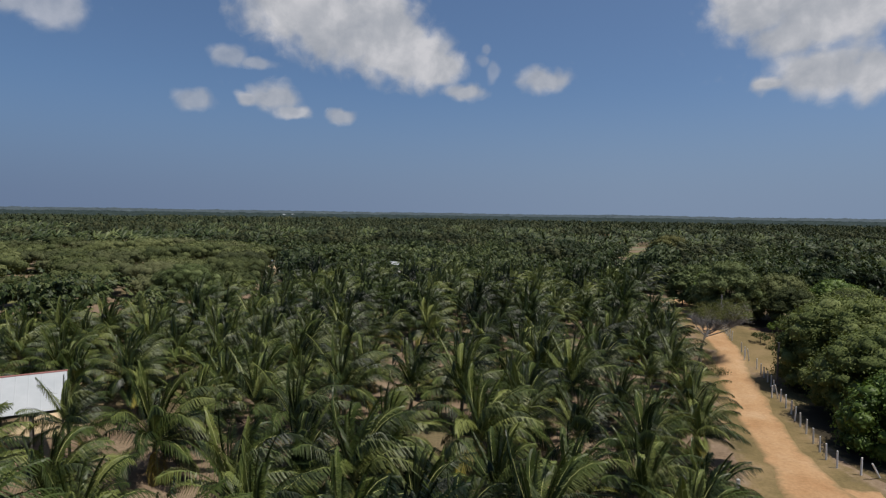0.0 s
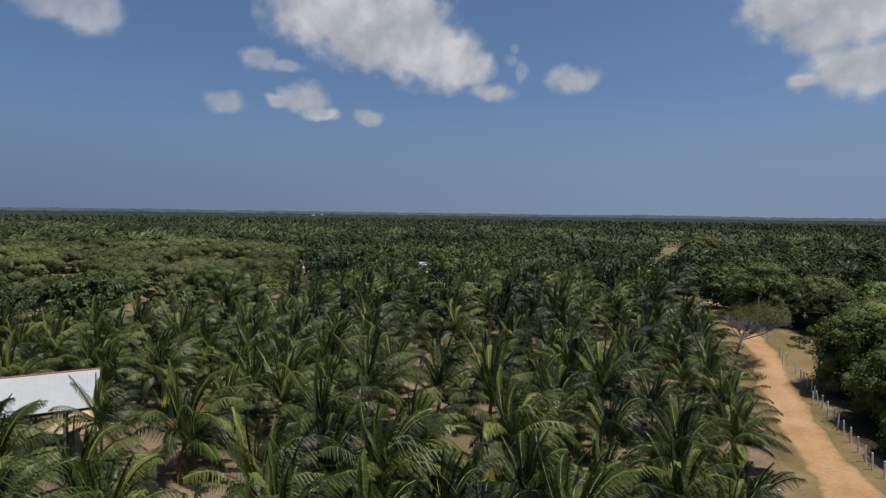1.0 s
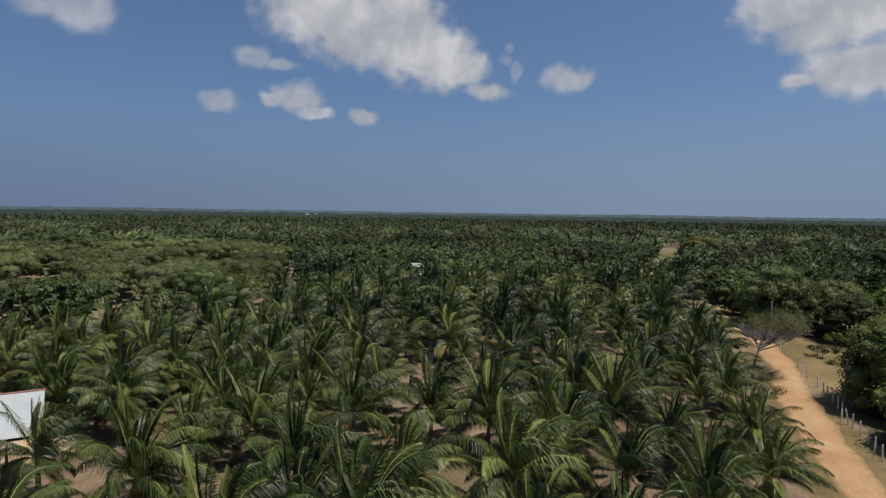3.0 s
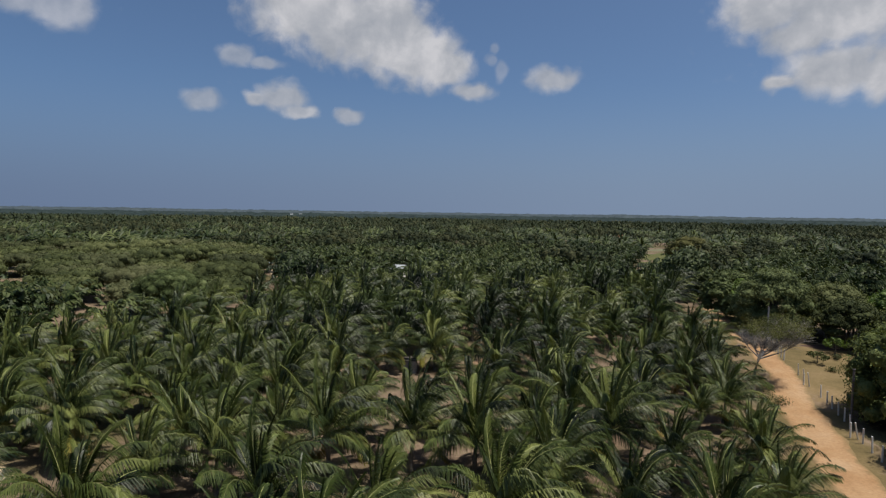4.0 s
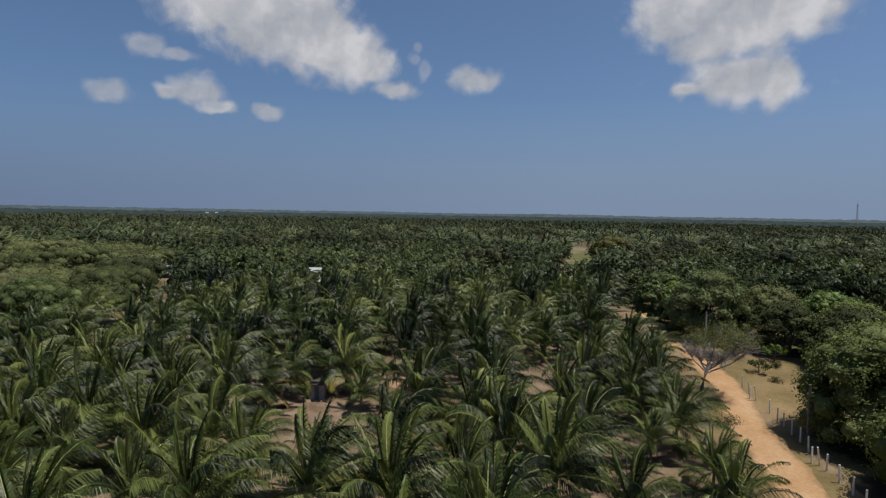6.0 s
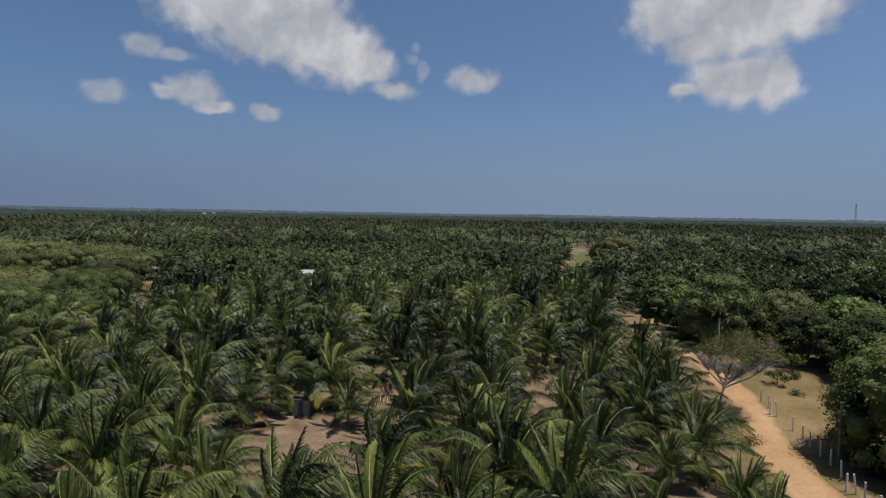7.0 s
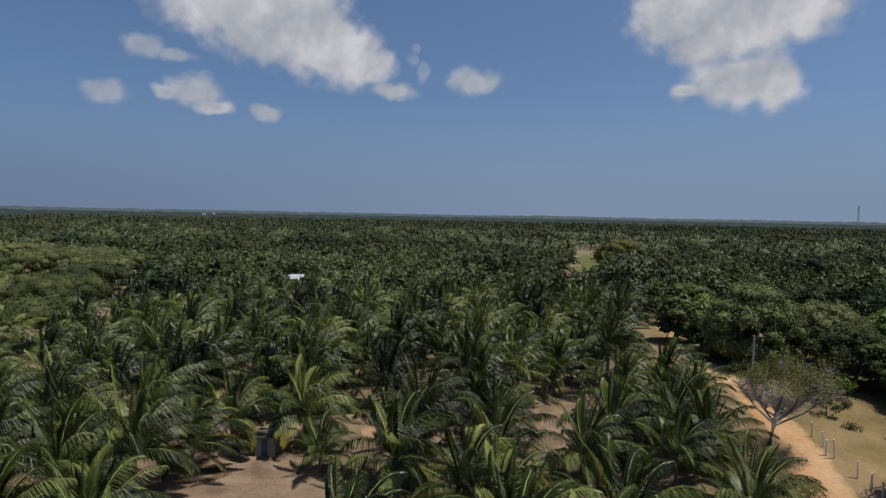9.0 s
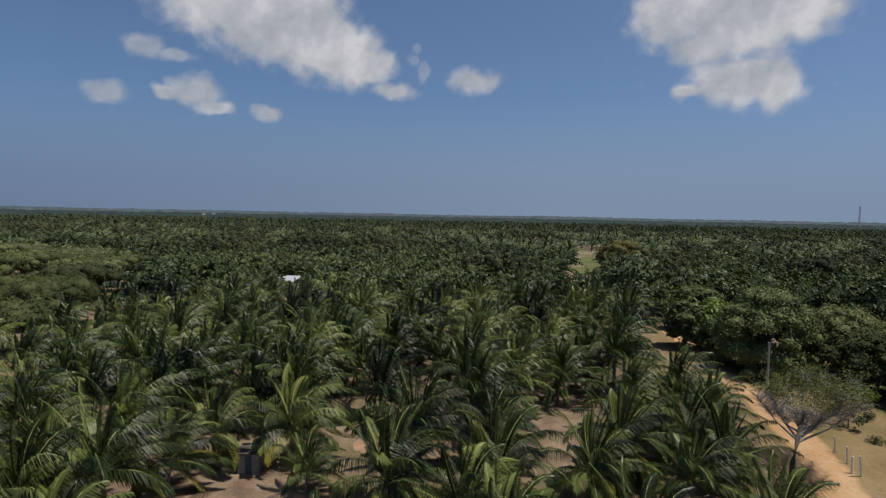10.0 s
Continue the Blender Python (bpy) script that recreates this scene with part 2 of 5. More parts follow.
M["concrete"] = plain_noise("grey_concrete", [(0.3, (0.20, 0.20, 0.20)), (0.7, (0.34, 0.34, 0.33))], 2.5)
M["slab"] = plain_noise("weathered_slab", [(0.3, (0.042, 0.037, 0.033)), (0.7, (0.10, 0.085, 0.072))], 2.0)
M["post"] = plain_noise("pale_concrete_post", [(0.3, (0.56, 0.55, 0.52)), (0.7, (0.74, 0.73, 0.70))], 4.0)
M["pole"] = plain_noise("weathered_pole", [(0.3, (0.10, 0.09, 0.08)), (0.7, (0.20, 0.18, 0.16))], 3.0)
M["white_sheet"] = plain_noise("white_roof_sheet", [(0.3, (0.33, 0.345, 0.35)), (0.7, (0.39, 0.40, 0.405))], 0.6, 0.45, 0.05, 0.5)
M["red_cap"] = plain_noise("red_ridge_cap", [(0.3, (0.22, 0.085, 0.075)), (0.7, (0.29, 0.12, 0.10))], 2.0, 0.5)
M["dark_timber"] = plain_noise("dark_timber", [(0.3, (0.035, 0.03, 0.026)), (0.7, (0.075, 0.065, 0.055))], 3.0)
M["blue_door"] = plain_noise("blue_grey_door", [(0.3, (0.07, 0.09, 0.12)), (0.7, (0.11, 0.135, 0.17))], 3.0, 0.6)
M["blue_roof"] = plain_noise("blue_roof_sheet", [(0.3, (0.20, 0.25, 0.30)), (0.7, (0.27, 0.32, 0.38))], 0.5, 0.5)
M["clay_tile"] = plain_noise("clay_roof_tile", [(0.3, (0.28, 0.13, 0.08)), (0.7, (0.40, 0.20, 0.13))], 0.5)
M["white_wall"] = plain_noise("white_plaster", [(0.3, (0.62, 0.60, 0.56)), (0.7, (0.74, 0.72, 0.68))], 0.7)
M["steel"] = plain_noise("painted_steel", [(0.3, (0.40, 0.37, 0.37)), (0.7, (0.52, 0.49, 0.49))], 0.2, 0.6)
# distance haze over forest and hills is mixed into these blue-grey base colours
M["canopy"] = plain_noise("haze_tinted_canopy", [(0.34, (0.014, 0.022, 0.021)), (0.5, (0.025, 0.036, 0.034)), (0.68, (0.042, 0.055, 0.050))], 0.03, 0.95, 1.0, 0.05, 6.0)
M["hills"] = plain_noise("haze_tinted_hills", [(0.3, (0.038, 0.050, 0.056)), (0.5, (0.056, 0.072, 0.080)), (0.7, (0.080, 0.098, 0.104))], 0.006, 0.95, 0.6, 0.05, 6.0)


def cloud_material():
    m, n, l, p = material("cloud")
    n.remove(p)
    at = n.new("ShaderNodeAttribute")
    at.attribute_name = "thickness"
    t1 = noise_node(n, l, 0.0065, 8, 0.60)
    t1.inputs["Distortion"].default_value = 0.35
    s = n.new("ShaderNodeMath")
    s.operation = "MULTIPLY_ADD"
    l.new(t1.outputs["Fac"], s.inputs[0])
    s.inputs[1].default_value = 0.8
    l.new(at.outputs["Fac"], s.inputs[2])
    alpha = n.new("ShaderNodeMapRange")
    alpha.interpolation_type = "SMOOTHSTEP"
    alpha.inputs["From Min"].default_value, alpha.inputs["From Max"].default_value = 0.50, 1.20
    l.new(s.outputs[0], alpha.inputs["Value"])
    most = n.new("ShaderNodeAttribute")
    most.attribute_name = "veil"
    veil = n.new("ShaderNodeMath")
    veil.operation = "MULTIPLY"
    l.new(alpha.outputs["Result"], veil.inputs[0])
    l.new(most.outputs["Fac"], veil.inputs[1])
    t2 = noise_node(n, l, 0.0040, 6, 0.55)
    t2.inputs["Distortion"].default_value = 0.2
    body = ramp(n, l, t2.outputs["Fac"], [(0.32, (0.33, 0.355, 0.405)), (0.5, (0.43, 0.445, 0.485)), (0.68, (0.58, 0.58, 0.61))])
    e = n.new("ShaderNodeEmission")
    l.new(body.outputs["Color"], e.inputs["Color"])
    e.inputs["Strength"].default_value = 1.0
    tr = n.new("ShaderNodeBsdfTransparent")
    ms = n.new("ShaderNodeMixShader")
    l.new(veil.outputs[0], ms.inputs[0])
    l.new(tr.outputs[0], ms.inputs[1])
    l.new(e.outputs[0], ms.inputs[2])
    l.new(ms.outputs[0], n["Material Output"].inputs["Surface"])
    return m


M["cloud"] = cloud_material()


# ---- building blocks ----
def raw_mesh(name, verts, faces, mats, indices=None, smooth=False):
    """A mesh from an array of points and an array of faces that all have the same number of corners."""
    verts, faces = np.asarray(verts, np.float32), np.asarray(faces, np.int32)
    me = bpy.data.meshes.new(name)
    k = faces.shape[1]
    me.vertices.add(len(verts))
    me.vertices.foreach_set("co", verts.ravel())
    me.loops.add(faces.size)
    me.loops.foreach_set("vertex_index", faces.ravel())
    me.polygons.add(len(faces))
    me.polygons.foreach_set("loop_start", np.arange(0, faces.size, k, dtype=np.int32))
    for m in mats if isinstance(mats, (list, tuple)) else [mats]:
        me.materials.append(m)
    if indices is not None:
        me.polygons.foreach_set("material_index", np.asarray(indices, np.int32))
    me.polygons.foreach_set("use_smooth", np.full(len(faces), smooth))
    me.update(calc_edges=True)
    me.validate()
    return me


def part(name, me, parent, label="", m=None):
    ob = new(name, me)
    ob.parent = parent
    if m is not None:
        ob.matrix_basis = m
    if label:
        ob["label"] = label
    return ob


def thing(name, label, category, m=None, group="", kind=""):
    ob = new(name)
    ob.empty_display_size = 0.3
    if m is not None:
        ob.matrix_basis = m
    return tagged(ob, label, category, group, kind)


def bm_mesh(name, bm, mat, bevel=0.0):
    if bevel:
        bmesh.ops.bevel(bm, geom=list(bm.edges), offset=bevel, segments=1, affect="EDGES")
    me = bpy.data.meshes.new(name)
    bm.to_mesh(me)
    bm.free()
    me.materials.append(mat)
    return me


def box_mesh(name, lo, hi, mat, bevel=0.015, taper=1.0):
    bm = bmesh.new()
    bmesh.ops.create_cube(bm, size=1.0)
    for v in bm.verts:
        k = taper if v.co.z > 0 else 1.0
        v.co = Vector([(lo[i] + hi[i]) / 2 + v.co[i] * (hi[i] - lo[i]) * (k if i < 2 else 1) for i in range(3)])
    return bm_mesh(name, bm, mat, bevel)


def tube(points, radii, sides=7):
    """Points and quads of a tapered, bent round stem, closed at the top."""
    pts = np.asarray(points, float)
    n = len(pts)
    tang = np.gradient(pts, axis=0)
    tang /= np.linalg.norm(tang, axis=1)[:, None] + 1e-9
    ref = np.where(np.abs(tang[:, 2:3]) > 0.9, np.array([[1.0, 0, 0]]), np.array([[0, 0, 1.0]]))
    u = np.cross(tang, ref)
    u /= np.linalg.norm(u, axis=1)[:, None] + 1e-9
    w = np.cross(tang, u)
    ang = np.arange(sides) / sides * 2 * np.pi
    ring = u[:, None, :] * np.cos(ang)[None, :, None] + w[:, None, :] * np.sin(ang)[None, :, None]
    v = (pts[:, None, :] + ring * np.asarray(radii)[:, None, None]).reshape(-1, 3)
    f = []
    for i in range(n - 1):
        for j in range(sides):
            k = (j + 1) % sides
            f.append((i * sides + j, i * sides + k, (i + 1) * sides + k, (i + 1) * sides + j))
    return v, np.array(f)


def joined(pieces):
    vs, fs, o = [], [], 0
    for v, f in pieces:
        vs.append(v)
        fs.append(np.asarray(f) + o)
        o += len(v)
    return np.concatenate(vs), np.concatenate(fs)


def rise(y):
    """How far the land by the road lies above the plain, for places set out on level ground."""
    return float(np.interp(y, [76, 84, 100, 117, 146], [0.0, 0.7, 1.8, 2.7, 3.0]))


def risen(x, y):
    """A place set out on level ground, carried up onto the slope beside the road."""
    k = 1 - rise(y) / 20
    return 1 + k * (x - 1), 20 + k * (y - 20)


ROAD = [risen(x, y) for x, y in ((12.0, -60), (23.0, 20), (24.5, 30), (25.8, 36), (27.2, 42), (29.3, 51), (31.8, 60), (35.2, 70), (40.3, 83), (43.7, 91), (45.3, 97), (47.9, 106), (49.0, 112), (50.2, 120), (55.3, 136), (57.6, 146), (62.0, 170), (76.0, 230))]


def road_center(y):
    return float(np.interp(y, [p[1] for p in ROAD], [p[0] for p in ROAD]))


def road_half(y):
    return float(np.interp(y, [20, 36, 42, 47, 51, 60, 70, 82, 88, 93, 108, 130, 200], [2.4, 2.3, 2.5, 2.0, 1.7, 1.75, 2.2, 1.9, 1.6, 1.6, 1.2, 1.1, 1.1]))


SLOPE = [(20 + (1 - rise(y) / 20) * (y - 20), rise(y)) for y in (76, 84, 92, 100, 108, 117, 130, 146)] + [(160, 1.2), (185, 0.0)]


def ground_z(x, y):
    """Gentle swells of the sandy ground, level along the road, a low rise beside it, and hills at the edge of the world."""
    near = noise.noise(Vector((x * 0.05, y * 0.05, 3.1))) * 0.14 + noise.noise(Vector((x * 0.22, y * 0.22, 8.1))) * 0.05
    off = x - road_center(y) if -60 < y < 230 else 999.0
    k = min(1.0, max(0.0, (abs(off) - 3.5) / 4.0))
    slope = 0.0
    if 76 < y < 185:
        w = min(1.0, max(0.0, (off + 16) / 12))
        slope = float(np.interp(y, [p[0] for p in SLOPE], [p[1] for p in SLOPE])) * w * w * (3 - 2 * w)
    d = math.hypot(x, y)
    hill = 0.0
    if d > 2600:
        a = math.atan2(x, y)
        hill = (d - 2600) / 2000 * (17 + 5 * noise.noise(Vector((a * 5, 0, 4))) + 2.5 * noise.noise(Vector((a * 40, 1, 4))))
    return near * k + slope + hill


# ---- ground ----
def build_ground():
    fine = list(range(-120, 141, 3))
    xs = [-4700, -4200, -3600, -3000, -2500, -2000, -1500, -1000, -700, -500, -400, -300, -240, -200, -160, -140] + fine + [160, 200, 240, 300, 400, 500, 700, 1000, 1500, 2000, 2500, 3000, 3600, 4200, 4700]
    ys = [-1500, -800, -400, -200, -100, -60] + list(range(-40, 261, 3)) + [275, 300, 340, 400, 500, 700, 1000, 1500, 2000, 2500, 2900, 3300, 3700, 4100, 4500, 4700]
    v = [(x, y, ground_z(x, y) * (0.4 if math.hypot(x, y) > 2600 else 1)) for y in ys for x in xs]
    w = len(xs)
    f = [(j * w + i, j * w + i + 1, (j + 1) * w + i + 1, (j + 1) * w + i) for j in range(len(ys) - 1) for i in range(w - 1)]
    ob = new("ground", raw_mesh("ground", v, f, M["ground"], smooth=True))
    tagged(ob, "sandy brown plantation soil with dry grass and leaf litter", "ground", kind="structure")


def strip(name, mat, half, lift, wobble, seed, label, category, y0=-60, y1=128, crown=0.0, off=0.0, step=1.0):
    """A band that follows the road, with a frayed edge."""
    v, f = [], []
    rim = []
    cols = 17
    ys = np.arange(y0, y1, step)
    for y in ys:
        c, h = road_center(y) + off, half(y)
        a = noise.noise(Vector((seed, y * 0.35, 0))) * wobble + noise.noise(Vector((seed, y * 1.3, 5))) * wobble * 0.4
        b = noise.noise(Vector((seed + 9, y * 0.35, 0))) * wobble + noise.noise(Vector((seed + 9, y * 1.3, 5))) * wobble * 0.4
        for i in range(cols):
            s = i / (cols - 1)
            x = c - h + a + s * (2 * h + b - a)
            rut = -0.035 * (math.exp(-((s - 0.3) / 0.08) ** 2) + math.exp(-((s - 0.7) / 0.08) ** 2)) if crown else 0.0
            edge = -lift - 0.06 if i in (0, cols - 1) else 0.0
            rim.append(abs(2 * s - 1))
            v.append((x, y, ground_z(c, y) + lift + edge + crown * (1 - (2 * s - 1) ** 2) + rut))
    for j in range(len(ys) - 1):
        for i in range(cols - 1):
            f.append((j * cols + i, j * cols + i + 1, (j + 1) * cols + i + 1, (j + 1) * cols + i))
    me = raw_mesh(name, v, f, mat, smooth=True)
    me.attributes.new("rim", "FLOAT", "POINT").data.foreach_set("value", rim)
    tagged(new(name, me), label, category, kind="structure")


def patch(name, mat, x, y, rx, ry, lift, label, category, seed=0, turn=0.0, height=0.0):
    """A low patch of other ground with an uneven rim."""
    rim = [0.0]
    rings, sides = 7, 44
    v = [(x, y, ground_z(x, y) + lift + height)]
    for i in range(1, rings + 1):
        r = i / rings
        for j in range(sides):
            a = j / sides * 2 * math.pi
            k = r * (1 + 0.28 * noise.noise(Vector((math.cos(a) * 1.5 + seed, math.sin(a) * 1.5, 2))) + 0.10 * noise.noise(Vector((math.cos(a) * 5 + seed, math.sin(a) * 5, 2))))
            dx, dy = math.cos(a) * k * rx, math.sin(a) * k * ry
            px, py = x + dx * math.cos(turn) - dy * math.sin(turn), y + dx * math.sin(turn) + dy * math.cos(turn)
            bump_z = height * max(0.0, 1 - r) ** 0.9 * (1 + 0.25 * noise.noise(Vector((px * 0.9, py * 0.9, seed))))
            rim.append(r)
            v.append((px, py, ground_z(px, py) + (lift if i < rings else -0.08) + bump_z))
    tri = [(0, 1 + j, 1 + (j + 1) % sides) for j in range(sides)]
    quads = []
    for i in range(rings - 1):
        for j in range(sides):
            k = (j + 1) % sides
            a, b = 1 + i * sides, 1 + (i + 1) * sides
            quads += [(a + j, b + j, b + k), (a + j, b + k, a + k)]
    me = raw_mesh(name, v, tri + quads, mat, smooth=True)
    me.attributes.new("rim", "FLOAT", "POINT").data.foreach_set("value", rim)
    ob = new(name, me)
    return tagged(ob, label, category, kind="structure")


build_ground()
strip("verge", M["verge"], lambda y: road_half(y) + 3.2, 0.035, 1.0, 3.3, "dry grassy earth verge beside the dirt road", "verge")
strip("road", M["road"], lambda y: road_half(y) + 0.35, 0.07, 0.6, 7.7, "orange-tan compacted dirt road with shallow wheel ruts", "road", crown=0.05)
patch("road_apron", M["road"], 30.4, 42.0, 3.6, 2.8, 0.06, "pale dirt spread where the road widens at a gateway", "road", 5)
patch("clearing", M["verge"], *risen(50.0, 93.0), 11.0, 16.0, 0.06, "bare dry clearing behind the fence with sparse grass", "ground", 2, -0.35)
# three litter patches, coloured dark to deepen the trees' shade on the ground
patch("shade_dark_litter", M["litter"], 38.6, 56.0, 4.6, 11.0, 0.075, "leaf litter under the roadside trees, with their shade in its colour", "ground", 15, -0.28)
patch("shade_dark_litter", M["litter"], 45.5, 71.0, 5.0, 8.0, 0.075, "leaf litter under the big roadside tree, with its shade in the colour", "ground", 16, -0.28)
patch("shade_dark_litter", M["litter"], 50.5, 103.0, 6.0, 5.5, 0.075, "leaf litter under the mango tree, with its shade in the colour", "ground", 17)
patch("green_field", M["field"], 97.0, 298.0, 11.0, 58.0, 0.05, "small bright green field between distant trees", "field", 4, -0.33)
patch("dry_field", M["dry_field"], 124.0, 376.0, 16.0, 14.0, 0.05, "pale dry field beyond the green one", "field", 6)
patch("green_field", M["field"], -97.0, 137.0, 14.0, 16.0, 0.05, "green pasture at the edge of the scrub", "field", 8)
patch("green_field", M["field"], -60.0, 171.0, 13.0, 10.0, 0.05, "green pasture between scrub trees", "field", 9)
patch("dirt_track", M["sand"], -58.0, 212.0, 2.2, 34.0, 0.05, "pale dirt track leading to a blue-roofed house", "road", 10, 0.38)
patch("grass_patch", M["field"], 1.5, 99.5, 5.5, 2.6, 0.04, "low green weeds in a sandy clearing of the grove", "grass", 11)
patch("green_field", M["field"], *risen(66.0, 103.0), 10.0, 7.0, 0.05, "green grass under roadside trees", "grass", 14)
patch("tilled_soil", M["tilled"], 55.0, 96.2, 6.0, 1.4, 0.11, "strip of dark reddish tilled soil before the trees", "ground", 18, -0.1)
patch("orange_earth", M["orange_soil"], -29.6, 46.0, 1.3, 2.6, 0.04, "dug orange earth near the shed", "ground", 12)
patch("orange_earth", M["orange_soil"], 5.5, 92.5, 2.6, 3.2, 0.04, "bare reddish earth among the palms", "ground", 13)


# ---- palms ----
WIND = np.array([1.0, 0.12, 0.0])


def spine(azimuth, lift, length, droop, wind, segs):
    """The midrib of a frond: it leaves the stem at a slope, then its weight and the wind bend it over."""
    a, e = azimuth, radians(lift)
    t = np.array([math.cos(e) * math.cos(a), math.cos(e) * math.sin(a), math.sin(e)])
    up = np.array([-math.sin(e) * math.cos(a), -math.sin(e) * math.sin(a), math.cos(e)])
    p = np.zeros(3)
    pts, tang, ups = [p], [t], [up]
    for i in range(segs):
        s = (i + 1) / segs
        p = p + t * length / segs
        t = t + np.array([0, 0, -1.0]) * droop * (0.15 + 1.7 * s ** 1.4) / segs + WIND * wind * (0.2 + 1.5 * s) / segs
        t = t / np.linalg.norm(t)
        up = up - t * up.dot(t)
        up = up / np.linalg.norm(up)
        pts.append(p)
        tang.append(t)
        ups.append(up)
    return np.array(pts), np.array(tang), np.array(ups)


def frond_arrays(azimuth, lift, length, droop, wind, count, seed, leaf=1.15, width=0.056, rachis_sides=3, segs=8, two=True, hang=1.0, shut=0.0):
    """One pinnate frond: a bent midrib with long leaflets that hang from both sides and stream with the wind."""
    r = random.Random(seed)
    pts, tang, ups = spine(azimuth, lift, length, droop, wind, segs)
    s = np.linspace(0, 1, segs + 1)
    pieces = []
    if rachis_sides:
        pieces.append(tube(pts, 0.045 * (1 - s) + 0.010, rachis_sides))
    vs, fs, o = [], [], 0
    for side in (-1, 1):
        for i in range(count):
            u = min(max(0.13 + 0.87 * (i + r.uniform(-0.3, 0.3)) / (count - 1), 0.1), 0.999)
            base, t, up = (np.array([np.interp(u, s, q[:, k]) for k in range(3)]) for q in (pts, tang, ups))
            out = np.cross(t, up) * side
            ln = leaf * (0.45 + 0.72 * math.sin(math.pi * min(1, 0.18 + u * 0.74))) * r.uniform(0.82, 1.12) * (1 - 0.4 * max(0, u - 0.78) / 0.22)
            fwd = 0.55 + 0.65 * u + (1.35 - 0.55 - 0.65 * u) * shut + r.uniform(-0.06, 0.06)
            d1 = out * math.cos(fwd) + t * math.sin(fwd) + up * (0.2 + r.uniform(-0.08, 0.08))
            d1 = d1 / np.linalg.norm(d1)
            d2 = d1 * 0.62 + np.array([0, 0, -hang * (0.55 + 0.6 * u) * r.uniform(0.8, 1.2)]) + WIND * r.uniform(0.2, 0.32)
            d2 = d2 / np.linalg.norm(d2)
            wv = t * math.cos(fwd) - out * math.sin(fwd) + up * 0.25
            wv = wv * (1 - shut) + up * shut * 1.2
            wv = wv / np.linalg.norm(wv)
            mid = base + d1 * ln * 0.42
            tip = mid + d2 * ln * 0.62
            if two:
                vs += [base - wv * width * 0.35, base + wv * width * 0.35, mid + wv * width * 0.55, mid - wv * width * 0.55, tip + wv * width * 0.14, tip - wv * width * 0.14]
                fs += [(o, o + 1, o + 2, o + 3), (o + 3, o + 2, o + 4, o + 5)]
                o += 6
            else:
                vs += [base, mid + wv * width * 0.6, tip, mid - wv * width * 0.6]
                fs += [(o, o + 1, o + 2, o + 3)]
                o += 4
    pieces.append((np.array(vs), np.array(fs)))
    return joined(pieces)


# kind, slope at the stem, spread of it, weight, wind, share of full length, count on a crown
FROND_FORMS = [("spear", 81, 6, 0.5, 0.30, 0.98, 6), ("upper", 66, 7, 1.7, 0.50, 1.10, 7), ("arch", 48, 8, 1.9, 0.50, 1.08, 7), ("low", 25, 9, 1.5, 0.45, 0.98, 6), ("hanging", -2, 9, 1.2, 0.30, 0.86, 4)]
FROND_LENGTH = 5.0


def crown_plan(seed):
    """Which fronds a crown carries: kind, azimuth, slope, length, weight, wind."""
    r = random.Random(seed)
    plan = []
    turn = r.uniform(0, 360)
    for kind, lift, spread, droop, wind, share, count in FROND_FORMS:
        for _ in range(count + r.choice((-1, 0, 0, 1))):
            turn += 137.5 + r.uniform(-20, 20)
            a = radians(turn)
            a -= 0.25 * math.sin(a)
            plan.append((kind, a, lift + r.uniform(-spread, spread), FROND_LENGTH * share * r.uniform(0.82, 1.1), droop * r.uniform(0.75, 1.3), wind * r.uniform(0.6, 1.4)))
    for kind, lift, droop in (("dry", -40, 0.9), ("yellow", 8, 1.5), ("yellow", 18, 1.6)):
        if r.random() < 0.5:
            plan.append((kind, r.uniform(0, 6.28), lift, FROND_LENGTH * 0.85, droop, 0.3))
    return plan


def trunk_arrays(height, seed, sides=8):
    r = random.Random(seed)
    n = 7
    s = np.linspace(0, 1, n)
    lean = np.array([r.uniform(-0.25, 0.35), r.uniform(-0.3, 0.3)])
    pts = np.stack([lean[0] * s ** 2, lean[1] * s ** 2, s * (height + 0.35) - 0.1], 1)
    rad = 0.15 + 0.12 * np.exp(-s * 7) + 0.05 * np.exp(-((s - 1) / 0.1) ** 2)
    return tube(pts, rad, sides), pts[-1]


PALM_LABEL = "young coconut palm with drooping green fronds, wind-blown, on sandy soil"


def palm_near(seed, height):
    ob = thing("coconut_palm", PALM_LABEL, "palm tree", group="coconut palms of the grove")
    (v, f), top = trunk_arrays(height, seed)
    part("trunk", raw_mesh("trunk", v, f, M["palm_trunk"], smooth=True), ob)
    for k, (kind, a, lift, length, droop, wind) in enumerate(crown_plan(seed)):
        v, f = frond_arrays(a, lift, length, droop, wind, 60, seed * 100 + k, leaf=0.55 if kind == "spear" else 1.15, hang=0.35 if kind == "spear" else 1.0, shut=0.7 if kind == "spear" else 0.25 if kind == "upper" else 0.0)
        slots = np.zeros(len(f))
        slots[:24] = 1
        me = raw_mesh("frond", v, f, [M[{"dry": "frond_dry", "yellow": "frond_yellow"}.get(kind, "frond")], M["midrib"]], slots)
        part("frond", me, ob, {"dry": "dry yellow-brown hanging frond", "yellow": "yellowing drooping frond"}.get(kind, ""), Matrix.Translation(Vector(top)))
    return ob


